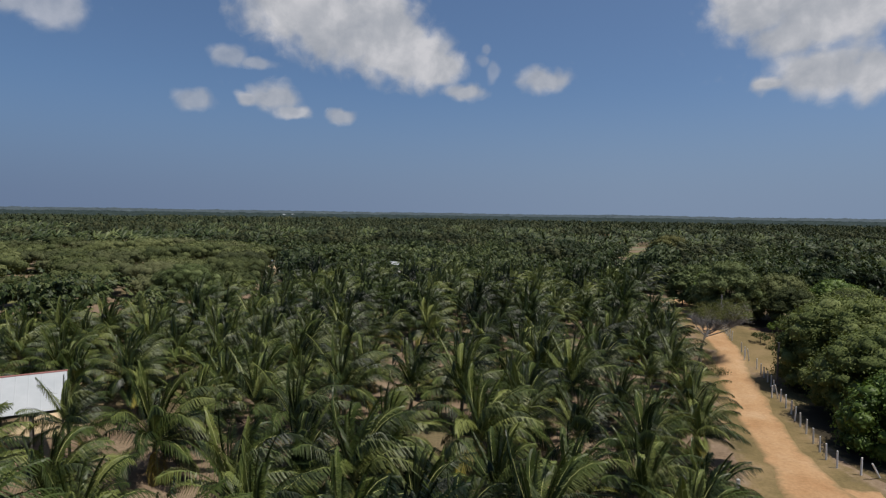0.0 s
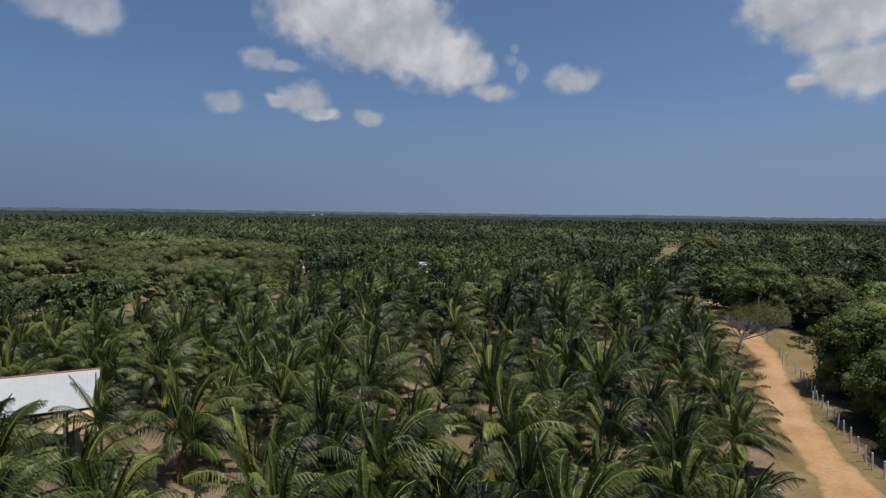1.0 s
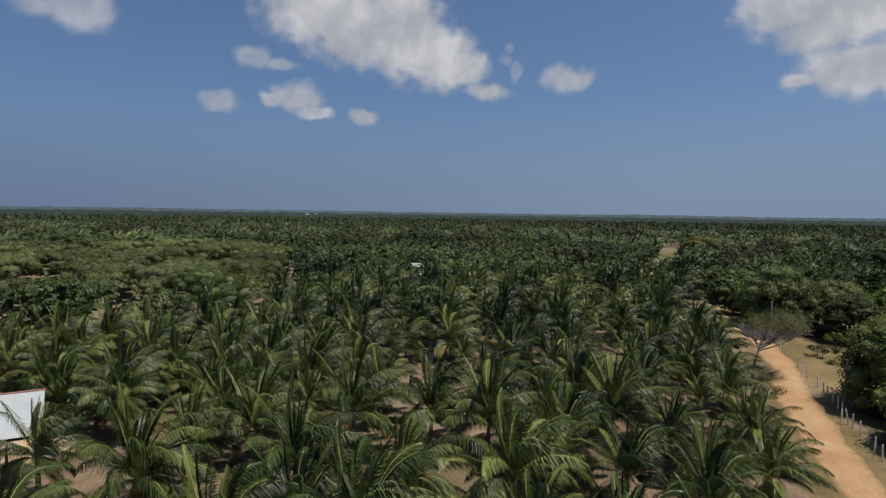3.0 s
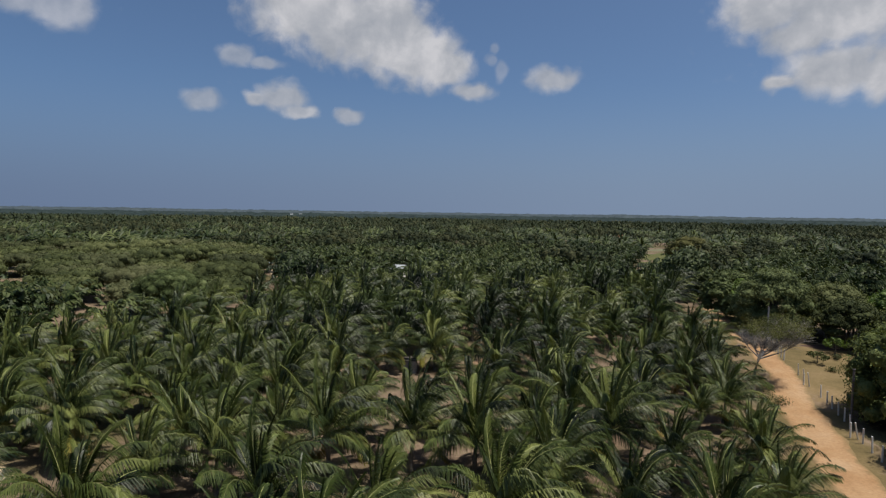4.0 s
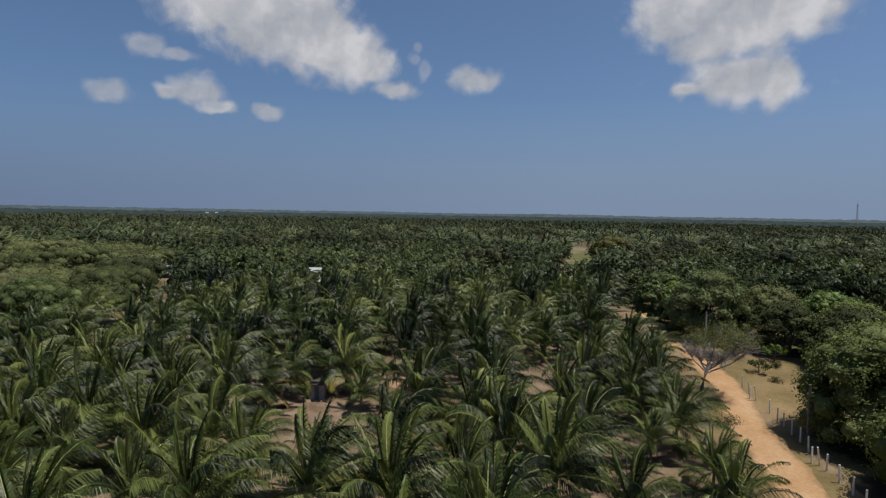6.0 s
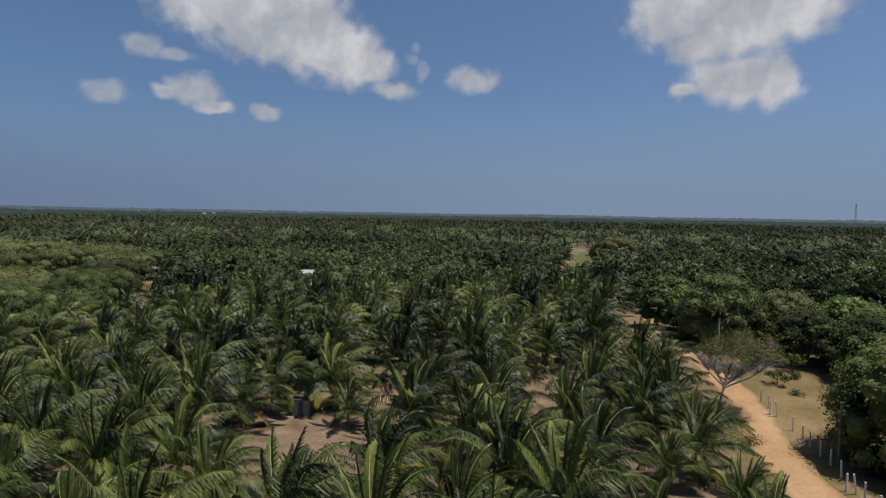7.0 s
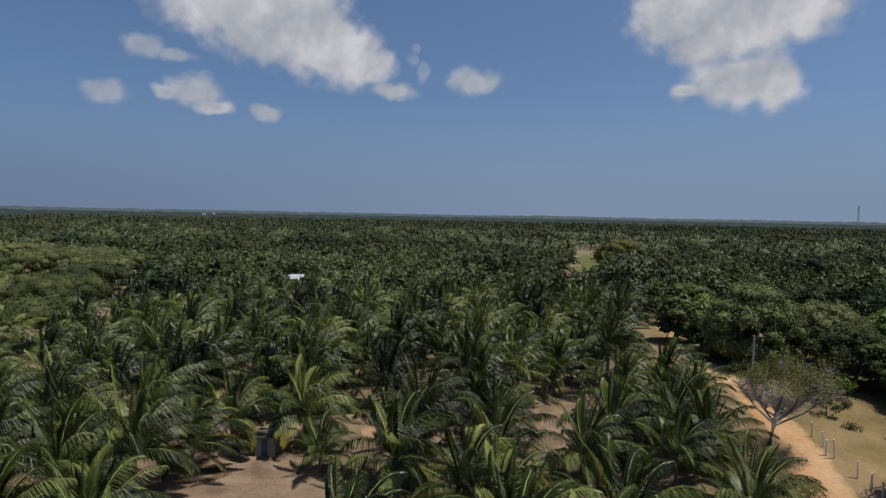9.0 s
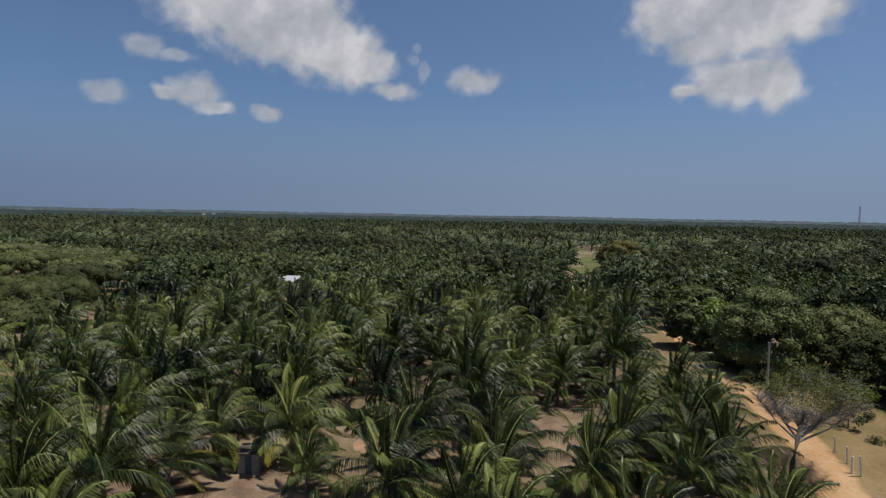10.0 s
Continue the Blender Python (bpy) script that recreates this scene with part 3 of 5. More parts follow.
def ribbon_arrays(azimuth, lift, length, droop, wind, segs, hang):
    """A frond seen from afar: two drooping blades hung along a bent midrib."""
    pts, tang, ups = spine(azimuth, lift, length, droop, wind, segs)
    s = np.linspace(0, 1, segs + 1)
    wide = (hang * np.sin(np.pi * np.clip(0.14 + s * 0.84, 0, 1)))[:, None]
    v, f = [pts], []
    n = segs + 1
    for k, side in enumerate((-1, 1)):
        v.append(pts + np.cross(tang, ups) * side * wide * 0.6 + tang * wide * 0.3 + np.array([0.15, 0, -0.55]) * wide)
        o = n * (k + 1)
        f += [(i, i + 1, o + i + 1, o + i) for i in range(segs)]
    return np.concatenate(v), np.array(f)


def crown_arrays(seed, segs, hang, keep=1.0, split=0, two=True, spears=True, level=1.0):
    """A whole crown in one mesh, for palms farther off."""
    r = random.Random(seed)
    pieces = []
    for kind, a, lift, length, droop, wind in crown_plan(seed):
        if r.random() > keep or kind == "dry" or (kind == "spear" and not spears):
            continue
        lift *= level
        if split:
            pieces.append(frond_arrays(a, lift, length, droop, wind, split, r.randrange(999), 1.1, (3.5 if split > 20 else 4.3) / split, 0, segs, two, 1.0, 0.6 if kind == "spear" else 0.15))
        else:
            pieces.append(ribbon_arrays(a, lift, length, droop, wind, segs, hang))
    return joined(pieces)


def palm_mid(seed, height):
    ob = thing("coconut_palm", "coconut palm with a full green crown farther back in the grove", "palm tree", group="coconut palms of the grove")
    (v, f), top = trunk_arrays(height, seed, 6)
    part("trunk", raw_mesh("trunk", v, f, M["palm_trunk"], smooth=True), ob)
    v, f = crown_arrays(seed, 6, 0.8, 1.0, 34, False)
    part("crown", raw_mesh("crown", v, f, M["frond"]), ob, "", Matrix.Translation(Vector(top)))
    return ob


# palms that stand singly and can be told apart
PALMS_FRONT = [(-23.4, 34.8), (-1.2, 35.9), (-12.3, 36.0), (8.0, 36.7), (16.6, 36.4, 0.8), (3.6, 37.6), (13.0, 37.3), (-5.4, 38.3), (-9.2, 39.7), (15.5, 44.0), (-21.8, 45.2), (-4.0, 45.4), (3.2, 45.7), (-10.9, 46.6), (11.0, 47.2), (-34.6, 42.4, 0.9), (-38.4, 43.0, 0.95), (21.2, 48.8, 0.85), (7.0, 51.0), (17.6, 51.0, 0.8), (-20.9, 51.6), (-16.4, 53.2)]
PALMS_MIDDLE = [(8.1, 55.8), (16.8, 56.4, 0.78), (24.1, 57.2, 0.86), (2.0, 57.0), (-9.2, 57.3), (-2.9, 57.7), (-30.2, 58.6), (-21.1, 58.7), (13.0, 60.0), (-36.4, 60.0), (-13.9, 60.8), (25.6, 62.2, 0.72), (-24.7, 64.8), (-7.7, 64.8), (2.2, 65.4), (-2.7, 65.6, 0.70), (-20.4, 66.0), (17.5, 67.6), (23.8, 68.4, 0.62), (-16.6, 69.4), (10.9, 69.5), (-48.9, 70.0), (-30.0, 69.6), (27.0, 70.6), (-26.4, 74.5)]
PALMS_BACK = [(32.3, 92.8, 0.95), (29.8, 80.0, 1.0), (33.4, 88.4, 0.85), (26.0, 77.7), (-17.1, 78.5), (5.8, 79.1), (12.9, 79.8), (-0.2, 83.0, 0.62), (-12.6, 80.2), (20.1, 80.5), (-9.8, 83.4), (-31.7, 85.2), (29.8, 85.8), (-8.0, 88.8), (-27.5, 87.5), (14.1, 87.1), (-1.9, 89.0), (8.3, 87.9), (-21.2, 88.4), (-15.8, 91.4), (18.4, 97.8), (5.3, 98.4), (-25.3, 103.6), (31.4, 98.6, 0.75), (27.4, 105.9), (-2.3, 107.0), (-8.0, 107.2), (-20.9, 109.0), (-13.7, 109.2)]
# bare ground kept open: a spot, and the bearing along which it lies open
CLEARINGS = [(-5, 80, 4), (-4.2, 74, 5), (-4.5, 86, 3), (-7, 88, 13), (-4, 84, 11), (4, 90, 1), (3, 86, 2), (19, 94, -15), (19, 86, -18), (11, 107, -5), (-7, 84, 6), (-7, 80, 7), (23, 65, -26), (26, 67, -28), (24, 73, -24), (22, 97, -15), (-24, 57, 23), (-22, 51, 23), (-11, 59, 10), (-9, 50, 11), (22, 63, -19), (19, 59, -18), (28, 77, -20), (-1, 64, 1), (-20, 43, 24)]


def grove_left(y):
    return float(np.interp(y, [-30, 60, 77, 91, 107, 118, 135, 150, 170], [-80, -78, -62, -52, -44, -37, -36, -38, -40]))


def in_clearing(x, y):
    for gx, gy, bearing in CLEARINGS:
        dx, dy = math.sin(radians(bearing)), -math.cos(radians(bearing))
        t = min(13.5, max(0.0, (x - gx) * dx + (y - gy) * dy))
        if math.hypot(x - gx - dx * t, y - gy - dy * t) < 3.5:
            return True
    return False


def near_shed(x, y):
    return math.hypot(x + 29.5, y - 57.9) < 4 or abs(x + 34) < 6.5 and 43 < y < 60 or (-34 < x < -21.5 and 36.5 < y < 48)


def grove_places():
    r = random.Random(11)
    places = list(PALMS_FRONT) + list(PALMS_MIDDLE) + list(PALMS_BACK)
    for j in range(45):
        for i in range(-21, 17):
            x = i * 4.7 + (j % 2) * 2.35 + r.uniform(-1.3, 1.3)
            y = -22 + j * 4.4 + r.uniform(-1.3, 1.3)
            if x < grove_left(y) or x > road_center(y) - road_half(y) - (5.0 if y < 95 else 3.0 if y > 122 else 7.0) or (y < 104 and x > road_center(y) - (8.5 if y < 84 else 6.5)) or math.hypot(x - 51, y - 144) < 6 or in_clearing(x, y) or near_shed(x, y) or (y > 158 and abs(x + 16 - (190 - y) * 0.1226) < 2.6):
                continue
            if any(math.hypot(x - a, y - b) < 4.3 for a, b, *_ in places):
                continue
            places.append((x, y))
    return places


def plant(makers, places, r, rise=1.0):
    """The first of each kind stands at its own place, the others are copies."""
    waiting = {}
    for x, y, *size in places:
        k = r.randrange(len(makers))
        m = pose(x, y, ground_z(x, y) - 0.02, 0, 0, r.uniform(-35, 35)) @ Matrix.Scale((size[0] if size else r.uniform(0.84, 1.12)) * rise, 4)
        if k in waiting:
            copy_thing(makers[k], m)
        else:
            waiting[k] = m
    for k, m in waiting.items():
        makers[k].matrix_basis = m


GROVE = grove_places()
near_places = [p for p in GROVE if 27 < p[1] < 92 and abs(p[0]) < 0.72 * p[1] + 8]
other_places = [p for p in GROVE if p not in near_places]
mid_places = sorted((p for p in other_places if p[1] > 10), key=lambda p: math.hypot(p[0], p[1] - 45))[:215]
mid_set = set(mid_places)
far_places = [p for p in other_places if p not in mid_set]
plant([palm_near(s, h) for s, h in ((1, 2.1), (2, 2.5), (3, 1.6), (4, 2.7), (5, 2.2), (6, 1.8), (7, 2.3))], near_places, random.Random(21))
plant([palm_mid(s, h) for s, h in ((31, 2.1), (32, 2.5), (33, 1.7), (34, 2.8), (35, 2.2))], mid_places, random.Random(22), 1.08)


# ---- broad-leaved trees ----
def leaf_cloud(clumps, count, size, seed, flat=0.35, inner=0.68):
    """Rhombic leaves spread over the shells of many clumps (x, y, z, rx, ry, rz)."""
    rng = np.random.default_rng(seed)
    c = np.array(clumps)
    weight = c[:, 3] * c[:, 4]
    which = rng.choice(len(c), count, p=weight / weight.sum())
    d = rng.normal(size=(count, 3))
    d[:, 2] = np.where(d[:, 2] < 0, d[:, 2] * 0.55, d[:, 2])
    d /= np.linalg.norm(d, axis=1)[:, None]
    p = c[which, :3] + d * c[which, 3:6] * rng.uniform(inner, 1.16, (count, 1))
    nrm = d + rng.normal(size=(count, 3)) * 0.5
    nrm[:, 2] += flat
    nrm /= np.linalg.norm(nrm, axis=1)[:, None]
    u = np.cross(nrm, rng.normal(size=(count, 3)))
    u /= np.linalg.norm(u, axis=1)[:, None]
    w = np.cross(nrm, u)
    a = size * rng.uniform(0.6, 1.35, (count, 1))
    b = a * rng.uniform(0.38, 0.6, (count, 1))
    v = np.stack([p + u * a, p + w * b, p - u * a, p - w * b], 1).reshape(-1, 3)
    return v, np.arange(count * 4).reshape(-1, 4)


def blob_set(clumps, shrink=0.72, sides=7, rows=5, seed=3, start=-80):
    """Closed lumps that fill the inside of a crown."""
    r = random.Random(seed)
    vs, fs, o = [], [], 0
    for x, y, z, rx, ry, rz in clumps:
        turn = r.uniform(0, 6)
        for j in range(rows + 1):
            t = math.sin(radians(start + (88 - start) * j / rows))
            k = math.sqrt(1 - t * t)
            for i in range(sides):
                a = turn + (i + 0.5 * (j % 2)) / sides * 2 * math.pi
                w = shrink * r.uniform(0.80, 1.12)
                vs.append((x + math.cos(a) * k * rx * w, y + math.sin(a) * k * ry * w, z + t * rz * w))
        for j in range(rows):
            for i in range(sides):
                q = (i + 1) % sides
                fs.append((o + j * sides + i, o + j * sides + q, o + (j + 1) * sides + q, o + (j + 1) * sides + i))
        o += (rows + 1) * sides
    return np.array(vs), np.array(fs)


def clump_set(radius, low, high, count, seed, flatness=1.0, clump=0.36):
    """Clumps of a crown: a lumpy dome between the heights low and high."""
    r = random.Random(seed)
    out = []
    for i in range(count):
        a, k = i * 2.39996 + r.uniform(-0.4, 0.4), math.sqrt((i + 0.5) / count) * r.uniform(0.8, 1.08)
        dome = math.sqrt(max(0.0, 1 - min(1.0, k * 0.93) ** 2))
        s = radius * clump * r.uniform(0.7, 1.25)
        z = low + (high - low - s * 0.7) * min(1.0, 0.2 + 0.8 * dome * flatness + r.uniform(-0.12, 0.06))
        out.append((math.cos(a) * k * radius * 0.82, math.sin(a) * k * radius * 0.82, z, s, s, s * r.uniform(0.6, 0.85)))
    for i in range(int(count * 0.8)):
        a, k = i * 2.4, radius * r.uniform(0.6, 0.9)
        s = radius * clump * r.uniform(0.7, 1.05)
        out.append((math.cos(a) * k, math.sin(a) * k, low + s * 0.4 + (high - low) * r.uniform(0.0, 0.42), s, s, s * 0.8))
    return out


def tree(name, label, category, x, y, radius, low, high, leaf, leaves, size, seed, clumps=16, bark="bark", trunk=0.26, flatness=1.0, group="", stems=1, turn=0.0, clump=0.36):
    ob = thing(name, label, category, pose(x, y, ground_z(x, y), 0, 0, turn), group)
    r = random.Random(seed)
    cl = clump_set(radius, low, high, clumps, seed, flatness, clump)
    fork = low * 0.75 + 0.4
    for s in range(stems):
        ox, oy = (r.uniform(-0.5, 0.5), r.uniform(-0.5, 0.5)) if stems > 1 else (0, 0)
        pts = [(ox, oy, -0.15), (ox * 1.3, oy * 1.3, fork * 0.4), (ox * 1.9 + r.uniform(-0.15, 0.15), oy * 1.9, fork), (ox * 2.4, oy * 2.4, fork + (high - fork) * 0.35)]
        v, f = tube(pts, [trunk * 1.35, trunk, trunk * 0.85, trunk * 0.45], 8)
        part("trunk", raw_mesh("trunk", v, f, M[bark], smooth=True), ob)
    for i, c in enumerate(cl[: min(8, len(cl))]):
        a = np.array([0, 0, fork * r.uniform(0.75, 1.05)])
        b = np.array(c[:3])
        m1 = a * 0.6 + b * 0.4 + np.array([0, 0, -0.25])
        v, f = tube([a, m1, b], [trunk * 0.5, trunk * 0.32, trunk * 0.1], 5)
        part("limb", raw_mesh("limb", v, f, M[bark], smooth=True), ob)
    v, f = joined([leaf_cloud(cl, leaves, size, seed + 5, inner=0.70), blob_set(cl, 0.70, 7, 5, seed)] if leaves > 1000 else [leaf_cloud(cl, leaves, size, seed + 5)])
    part("crown", raw_mesh("crown", v, f, M[leaf], smooth=True), ob)
    return ob


RIGHT = "trees behind the roadside fence"
tree("mango_tree", "large dense dark-green mango tree beside the fence", "tree", 47.0, 70.0, 7.8, 0.8, 11.3, "tamarind", 32000, 0.15, 101, 80, clump=0.23, group=RIGHT)
tree("mango_tree", "dense rounded green tree shading the roadside fence", "tree", 43.2, 58.5, 6.4, 0.4, 9.6, "tamarind", 21000, 0.15, 102, 70, clump=0.24, group=RIGHT)
tree("broad_leaved_tree", "bushy tree with lighter yellow-green leaves near the fence", "tree", 39.6, 50.0, 5.4, 0.2, 7.4, "bright_leaf", 13000, 0.15, 103, 60, clump=0.24, group=RIGHT)
tree("broad_leaved_tree", "wide rounded green tree with a thick crown", "tree", *risen(58.0, 81.0), 6.7, 0.7, 9.1, "tamarind", 24000, 0.165, 104, 80, clump=0.23, group=RIGHT)
tree("broad_leaved_tree", "spreading tree with grey-green leaves", "tree", *risen(65.0, 95.0), 5.6, 1.4, 7.8, "olive", 15000, 0.165, 105, 70, clump=0.24, group=RIGHT)
tree("broad_leaved_tree", "wide tree with a domed green crown", "tree", 57.0, 67.0, 6.4, 1.4, 10.4, "tamarind", 11000, 0.19, 106, 65, clump=0.24, group=RIGHT)
tree("mango_tree", "big round dark mango tree with a deep shaded crown", "tree", 49.4, 104.6, 5.8, 0.3, 9.8, "mango", 30000, 0.16, 107, 85, clump=0.22, group=RIGHT)
tree("broad_leaved_tree", "olive-green tree with several visible trunks", "tree", *risen(66.5, 116.0), 4.9, 2.0, 8.0, "olive", 13000, 0.155, 108, 70, clump=0.24, group=RIGHT, stems=3, trunk=0.16)
tree("broad_leaved_tree", "broad tree with bright green leaves", "tree", *risen(74.5, 112.0), 4.9, 1.4, 7.7, "bright_leaf", 11000, 0.165, 109, 70, clump=0.24, group=RIGHT)
tree("broad_leaved_tree", "olive-green tree with forked grey trunks over shaded grass", "tree", *risen(62.5, 106.0), 4.3, 1.9, 6.9, "olive", 11000, 0.155, 110, 60, clump=0.24, group=RIGHT, stems=3, trunk=0.15)
tree("broad_leaved_tree", "dark green tree shading the grass behind the clearing", "tree", *risen(71.0, 103.0), 4.9, 1.4, 7.5, "tamarind", 13000, 0.16, 111, 60, clump=0.24, group=RIGHT)
for k, (x, y, h) in enumerate(((54.5, 124.0, 6.5), (57.5, 129.5, 7.2), (54.0, 133.0, 7.8), (61.0, 137.0, 7.5))):
    tree("jackfruit_tree", "slender tree with large pale leaves beside the road", "tree", *risen(x, y), 2.6, 0.7, h * 0.85, "bright_leaf" if k % 2 else "mango", 1900, 0.40, 120 + k, 10, group=RIGHT, trunk=0.15, clump=0.42)
tree("sapling", "small sapling in the dry clearing", "tree", *risen(57.0, 100.5), 1.4, 0.9, 2.3, "bright_leaf", 420, 0.17, 130, 7, trunk=0.07)
tree("sapling", "low leafy sapling on dry grass", "tree", *risen(51.0, 95.0), 1.2, 0.6, 1.8, "olive", 330, 0.16, 131, 6, trunk=0.06)
tree("sapling", "thin sapling with sparse leaves by the fence", "tree", *risen(52.5, 86.0), 1.4, 1.0, 2.6, "olive", 360, 0.17, 132, 7, trunk=0.07)
tree("dark_tree", "tall dark broad-leaved tree with glossy foliage", "tree", -43.0, 182.0, 6.2, 0.6, 9.6, "dark_leaf", 5000, 0.42, 140, 26)
tree("dark_tree", "dark dense tree rising above the far palms", "tree", 51.5, 144.5, 5.6, 1.0, 11.6, "dark_leaf", 5000, 0.40, 141, 26)
tree("dark_tree", "dark green tree at the far bend of the road", "tree", *risen(64.0, 150.0), 4.5, 1.0, 7.2, "mango", 6000, 0.24, 142, 18)
tree("golden_tree", "tree with golden-olive leaves beyond the grove", "tree", 94.0, 252.0, 9.0, 1.5, 13.0, "golden_leaf", 9000, 0.24, 143, 22)


def bare_tree(x, y):
    """A roadside tree that leans out over the road, mostly bare, with sparse yellow-green leaves on top."""
    ob = thing("roadside_tree", "half-bare tree leaning over the road with sparse yellow-green leaves", "tree", pose(x, y, ground_z(x, y)))
    r = random.Random(77)
    v, f = tube([(0, 0, -0.2), (0.1, 0.2, 1.4), (0.35, 0.5, 2.8), (0.9, 0.9, 4.0), (1.5, 1.5, 4.9)], [0.27, 0.21, 0.18, 0.15, 0.11], 8)
    part("trunk", raw_mesh("trunk", v, f, M["bark"], smooth=True), ob)
    tips = []
    for i in range(12):
        a = i * 0.545 + r.uniform(-0.2, 0.2)
        k = r.uniform(2.6, 4.3)
        end = np.array([4.4 + math.cos(a) * k, 4.2 + math.sin(a) * k * 0.9, 5.9 + r.uniform(-0.9, 1.5)])
        q = r.uniform(0.0, 1.0)
        start = np.array([0.9 + 0.6 * q, 0.9 + 0.6 * q, 4.0 + 0.9 * q])
        midp = start * 0.5 + end * 0.5 + np.array([0, 0, -0.35])
        v, f = tube([start, midp, end], [0.095, 0.055, 0.022], 5)
        part("limb", raw_mesh("limb", v, f, M["grey_twig"], smooth=True), ob)
        tw = []
        for _ in range(170):
            s = r.uniform(0.15, 1.0)
            b = midp * (1 - s) + end * s
            e = b + np.array([r.uniform(-1.2, 1.2), r.uniform(-1.2, 1.2), r.uniform(0.0, 1.1)])
            tw.append(tube([b, (b + e) / 2 + np.array([0, 0, 0.06]), e], [0.016, 0.012, 0.006], 3))
            tips.append(e)
        v, f = joined(tw)
        part("twig_spray", raw_mesh("twig_spray", v, f, M["grey_twig"]), ob, "tangle of thin grey twigs")
    top = [(t[0], t[1], t[2] + 0.1, 0.5, 0.5, 0.28) for t in tips if r.random() < 0.45 and t[2] > 6.3]
    v, f = leaf_cloud(top, 10000, 0.07, 8)
    part("crown", raw_mesh("crown", v, f, M["yellow_leaf"]), ob, "sparse yellow-green leaves")


bare_tree(33.7, 78.4)


# wide-crowned trees at the grove's edge
tree("rain_tree", "round-crowned tree with fresh green leaves at the grove's edge", "tree", -51.0, 121.0, 6.6, 2.4, 9.6, "mango", 26000, 0.115, 150, 40, clump=0.30)
tree("rain_tree", "wide umbrella-shaped tree with fine olive leaves", "tree", -51.0, 150.0, 8.0, 4.0, 9.8, "olive", 26000, 0.115, 151, 36, "grey_twig", clump=0.31, flatness=0.75, stems=2)
tree("rain_tree", "broad flat-topped tree with thin grey-brown foliage", "tree", -66.0, 141.0, 7.4, 3.6, 9.0, "scrub", 22000, 0.115, 152, 36, "grey_twig", clump=0.31, flatness=0.75, stems=2)
EDGE_TREES = [(-51.0, 121.0), (-51.0, 150.0), (-66.0, 141.0), (-43.0, 182.0)]


def scrub_patch():
    r = random.Random(31)
    kinds = []
    for k, (leaf, rad, hi) in enumerate((("scrub", 7.0, 8.2), ("olive", 6.2, 8.0), ("scrub", 5.6, 7.0), ("olive", 7.4, 9.0), ("scrub", 4.4, 5.6))):
        kinds.append(tree("scrub_tree", "grey-green flat-topped scrub tree with thin foliage", "tree", 0, 0, rad, hi * 0.42, hi, leaf, 4500, 0.22, 200 + k, 34, "grey_twig", 0.2, 0.75, "dry scrub trees", 2, clump=0.33))
    places = []
    for _ in range(900):
        x, y = r.uniform(-175, -26), r.uniform(108, 262)
        if x > grove_left(min(y, 135)) - 7 - max(0, y - 150) * 0.25:
            continue
        if math.hypot((x + 97) / 15, (y - 136) / 17) < 1 or math.hypot((x + 60) / 14, (y - 171) / 10) < 1 or any(math.hypot(x - a, y - b) < 10 for a, b in EDGE_TREES):
            continue
        if abs(x + 58 + (y - 212) * 0.38) < 4.5 and 178 < y < 250:
            continue
        if any(math.hypot(x - a, y - b) < 9.6 for a, b in places):
            continue
        places.append((x, y))
    plant(kinds, places, r)
    return places


SCRUB = scrub_patch()


# ---- far woodland ----
def scatter(templates, xs, ys, zs, scales, turns, which):
    vs, fs, o = [], [], 0
    for k, (tv, tf) in enumerate(templates):
        sel = np.where(which == k)[0]
        if not len(sel):
            continue
        c, s = np.cos(turns[sel])[:, None], np.sin(turns[sel])[:, None]
        px = (tv[None, :, 0] * c - tv[None, :, 1] * s) * scales[sel][:, None] + xs[sel][:, None]
        py = (tv[None, :, 0] * s + tv[None, :, 1] * c) * scales[sel][:, None] + ys[sel][:, None]
        pz = tv[None, :, 2] * scales[sel][:, None] + zs[sel][:, None]
        vs.append(np.stack([px, py, pz], 2).reshape(-1, 3))
        fs.append((tf[None] + (np.arange(len(sel)) * len(tv))[:, None, None] + o).reshape(-1, tf.shape[1]))
        o += len(sel) * len(tv)
    return np.concatenate(vs), np.concatenate(fs)


def far_palm_template(seed, segs, hang, keep, height, sides, split=0):
    v, f = crown_arrays(seed, segs, hang, keep, split, False, False, 0.85)
    v = v + np.array([0, 0, height])
    tv, tf = tube([(0, 0, -0.2), (0.1, 0, height * 0.5), (0, 0, height)], [0.2, 0.16, 0.14], sides)
    return joined([(v, f), (tv, tf)])


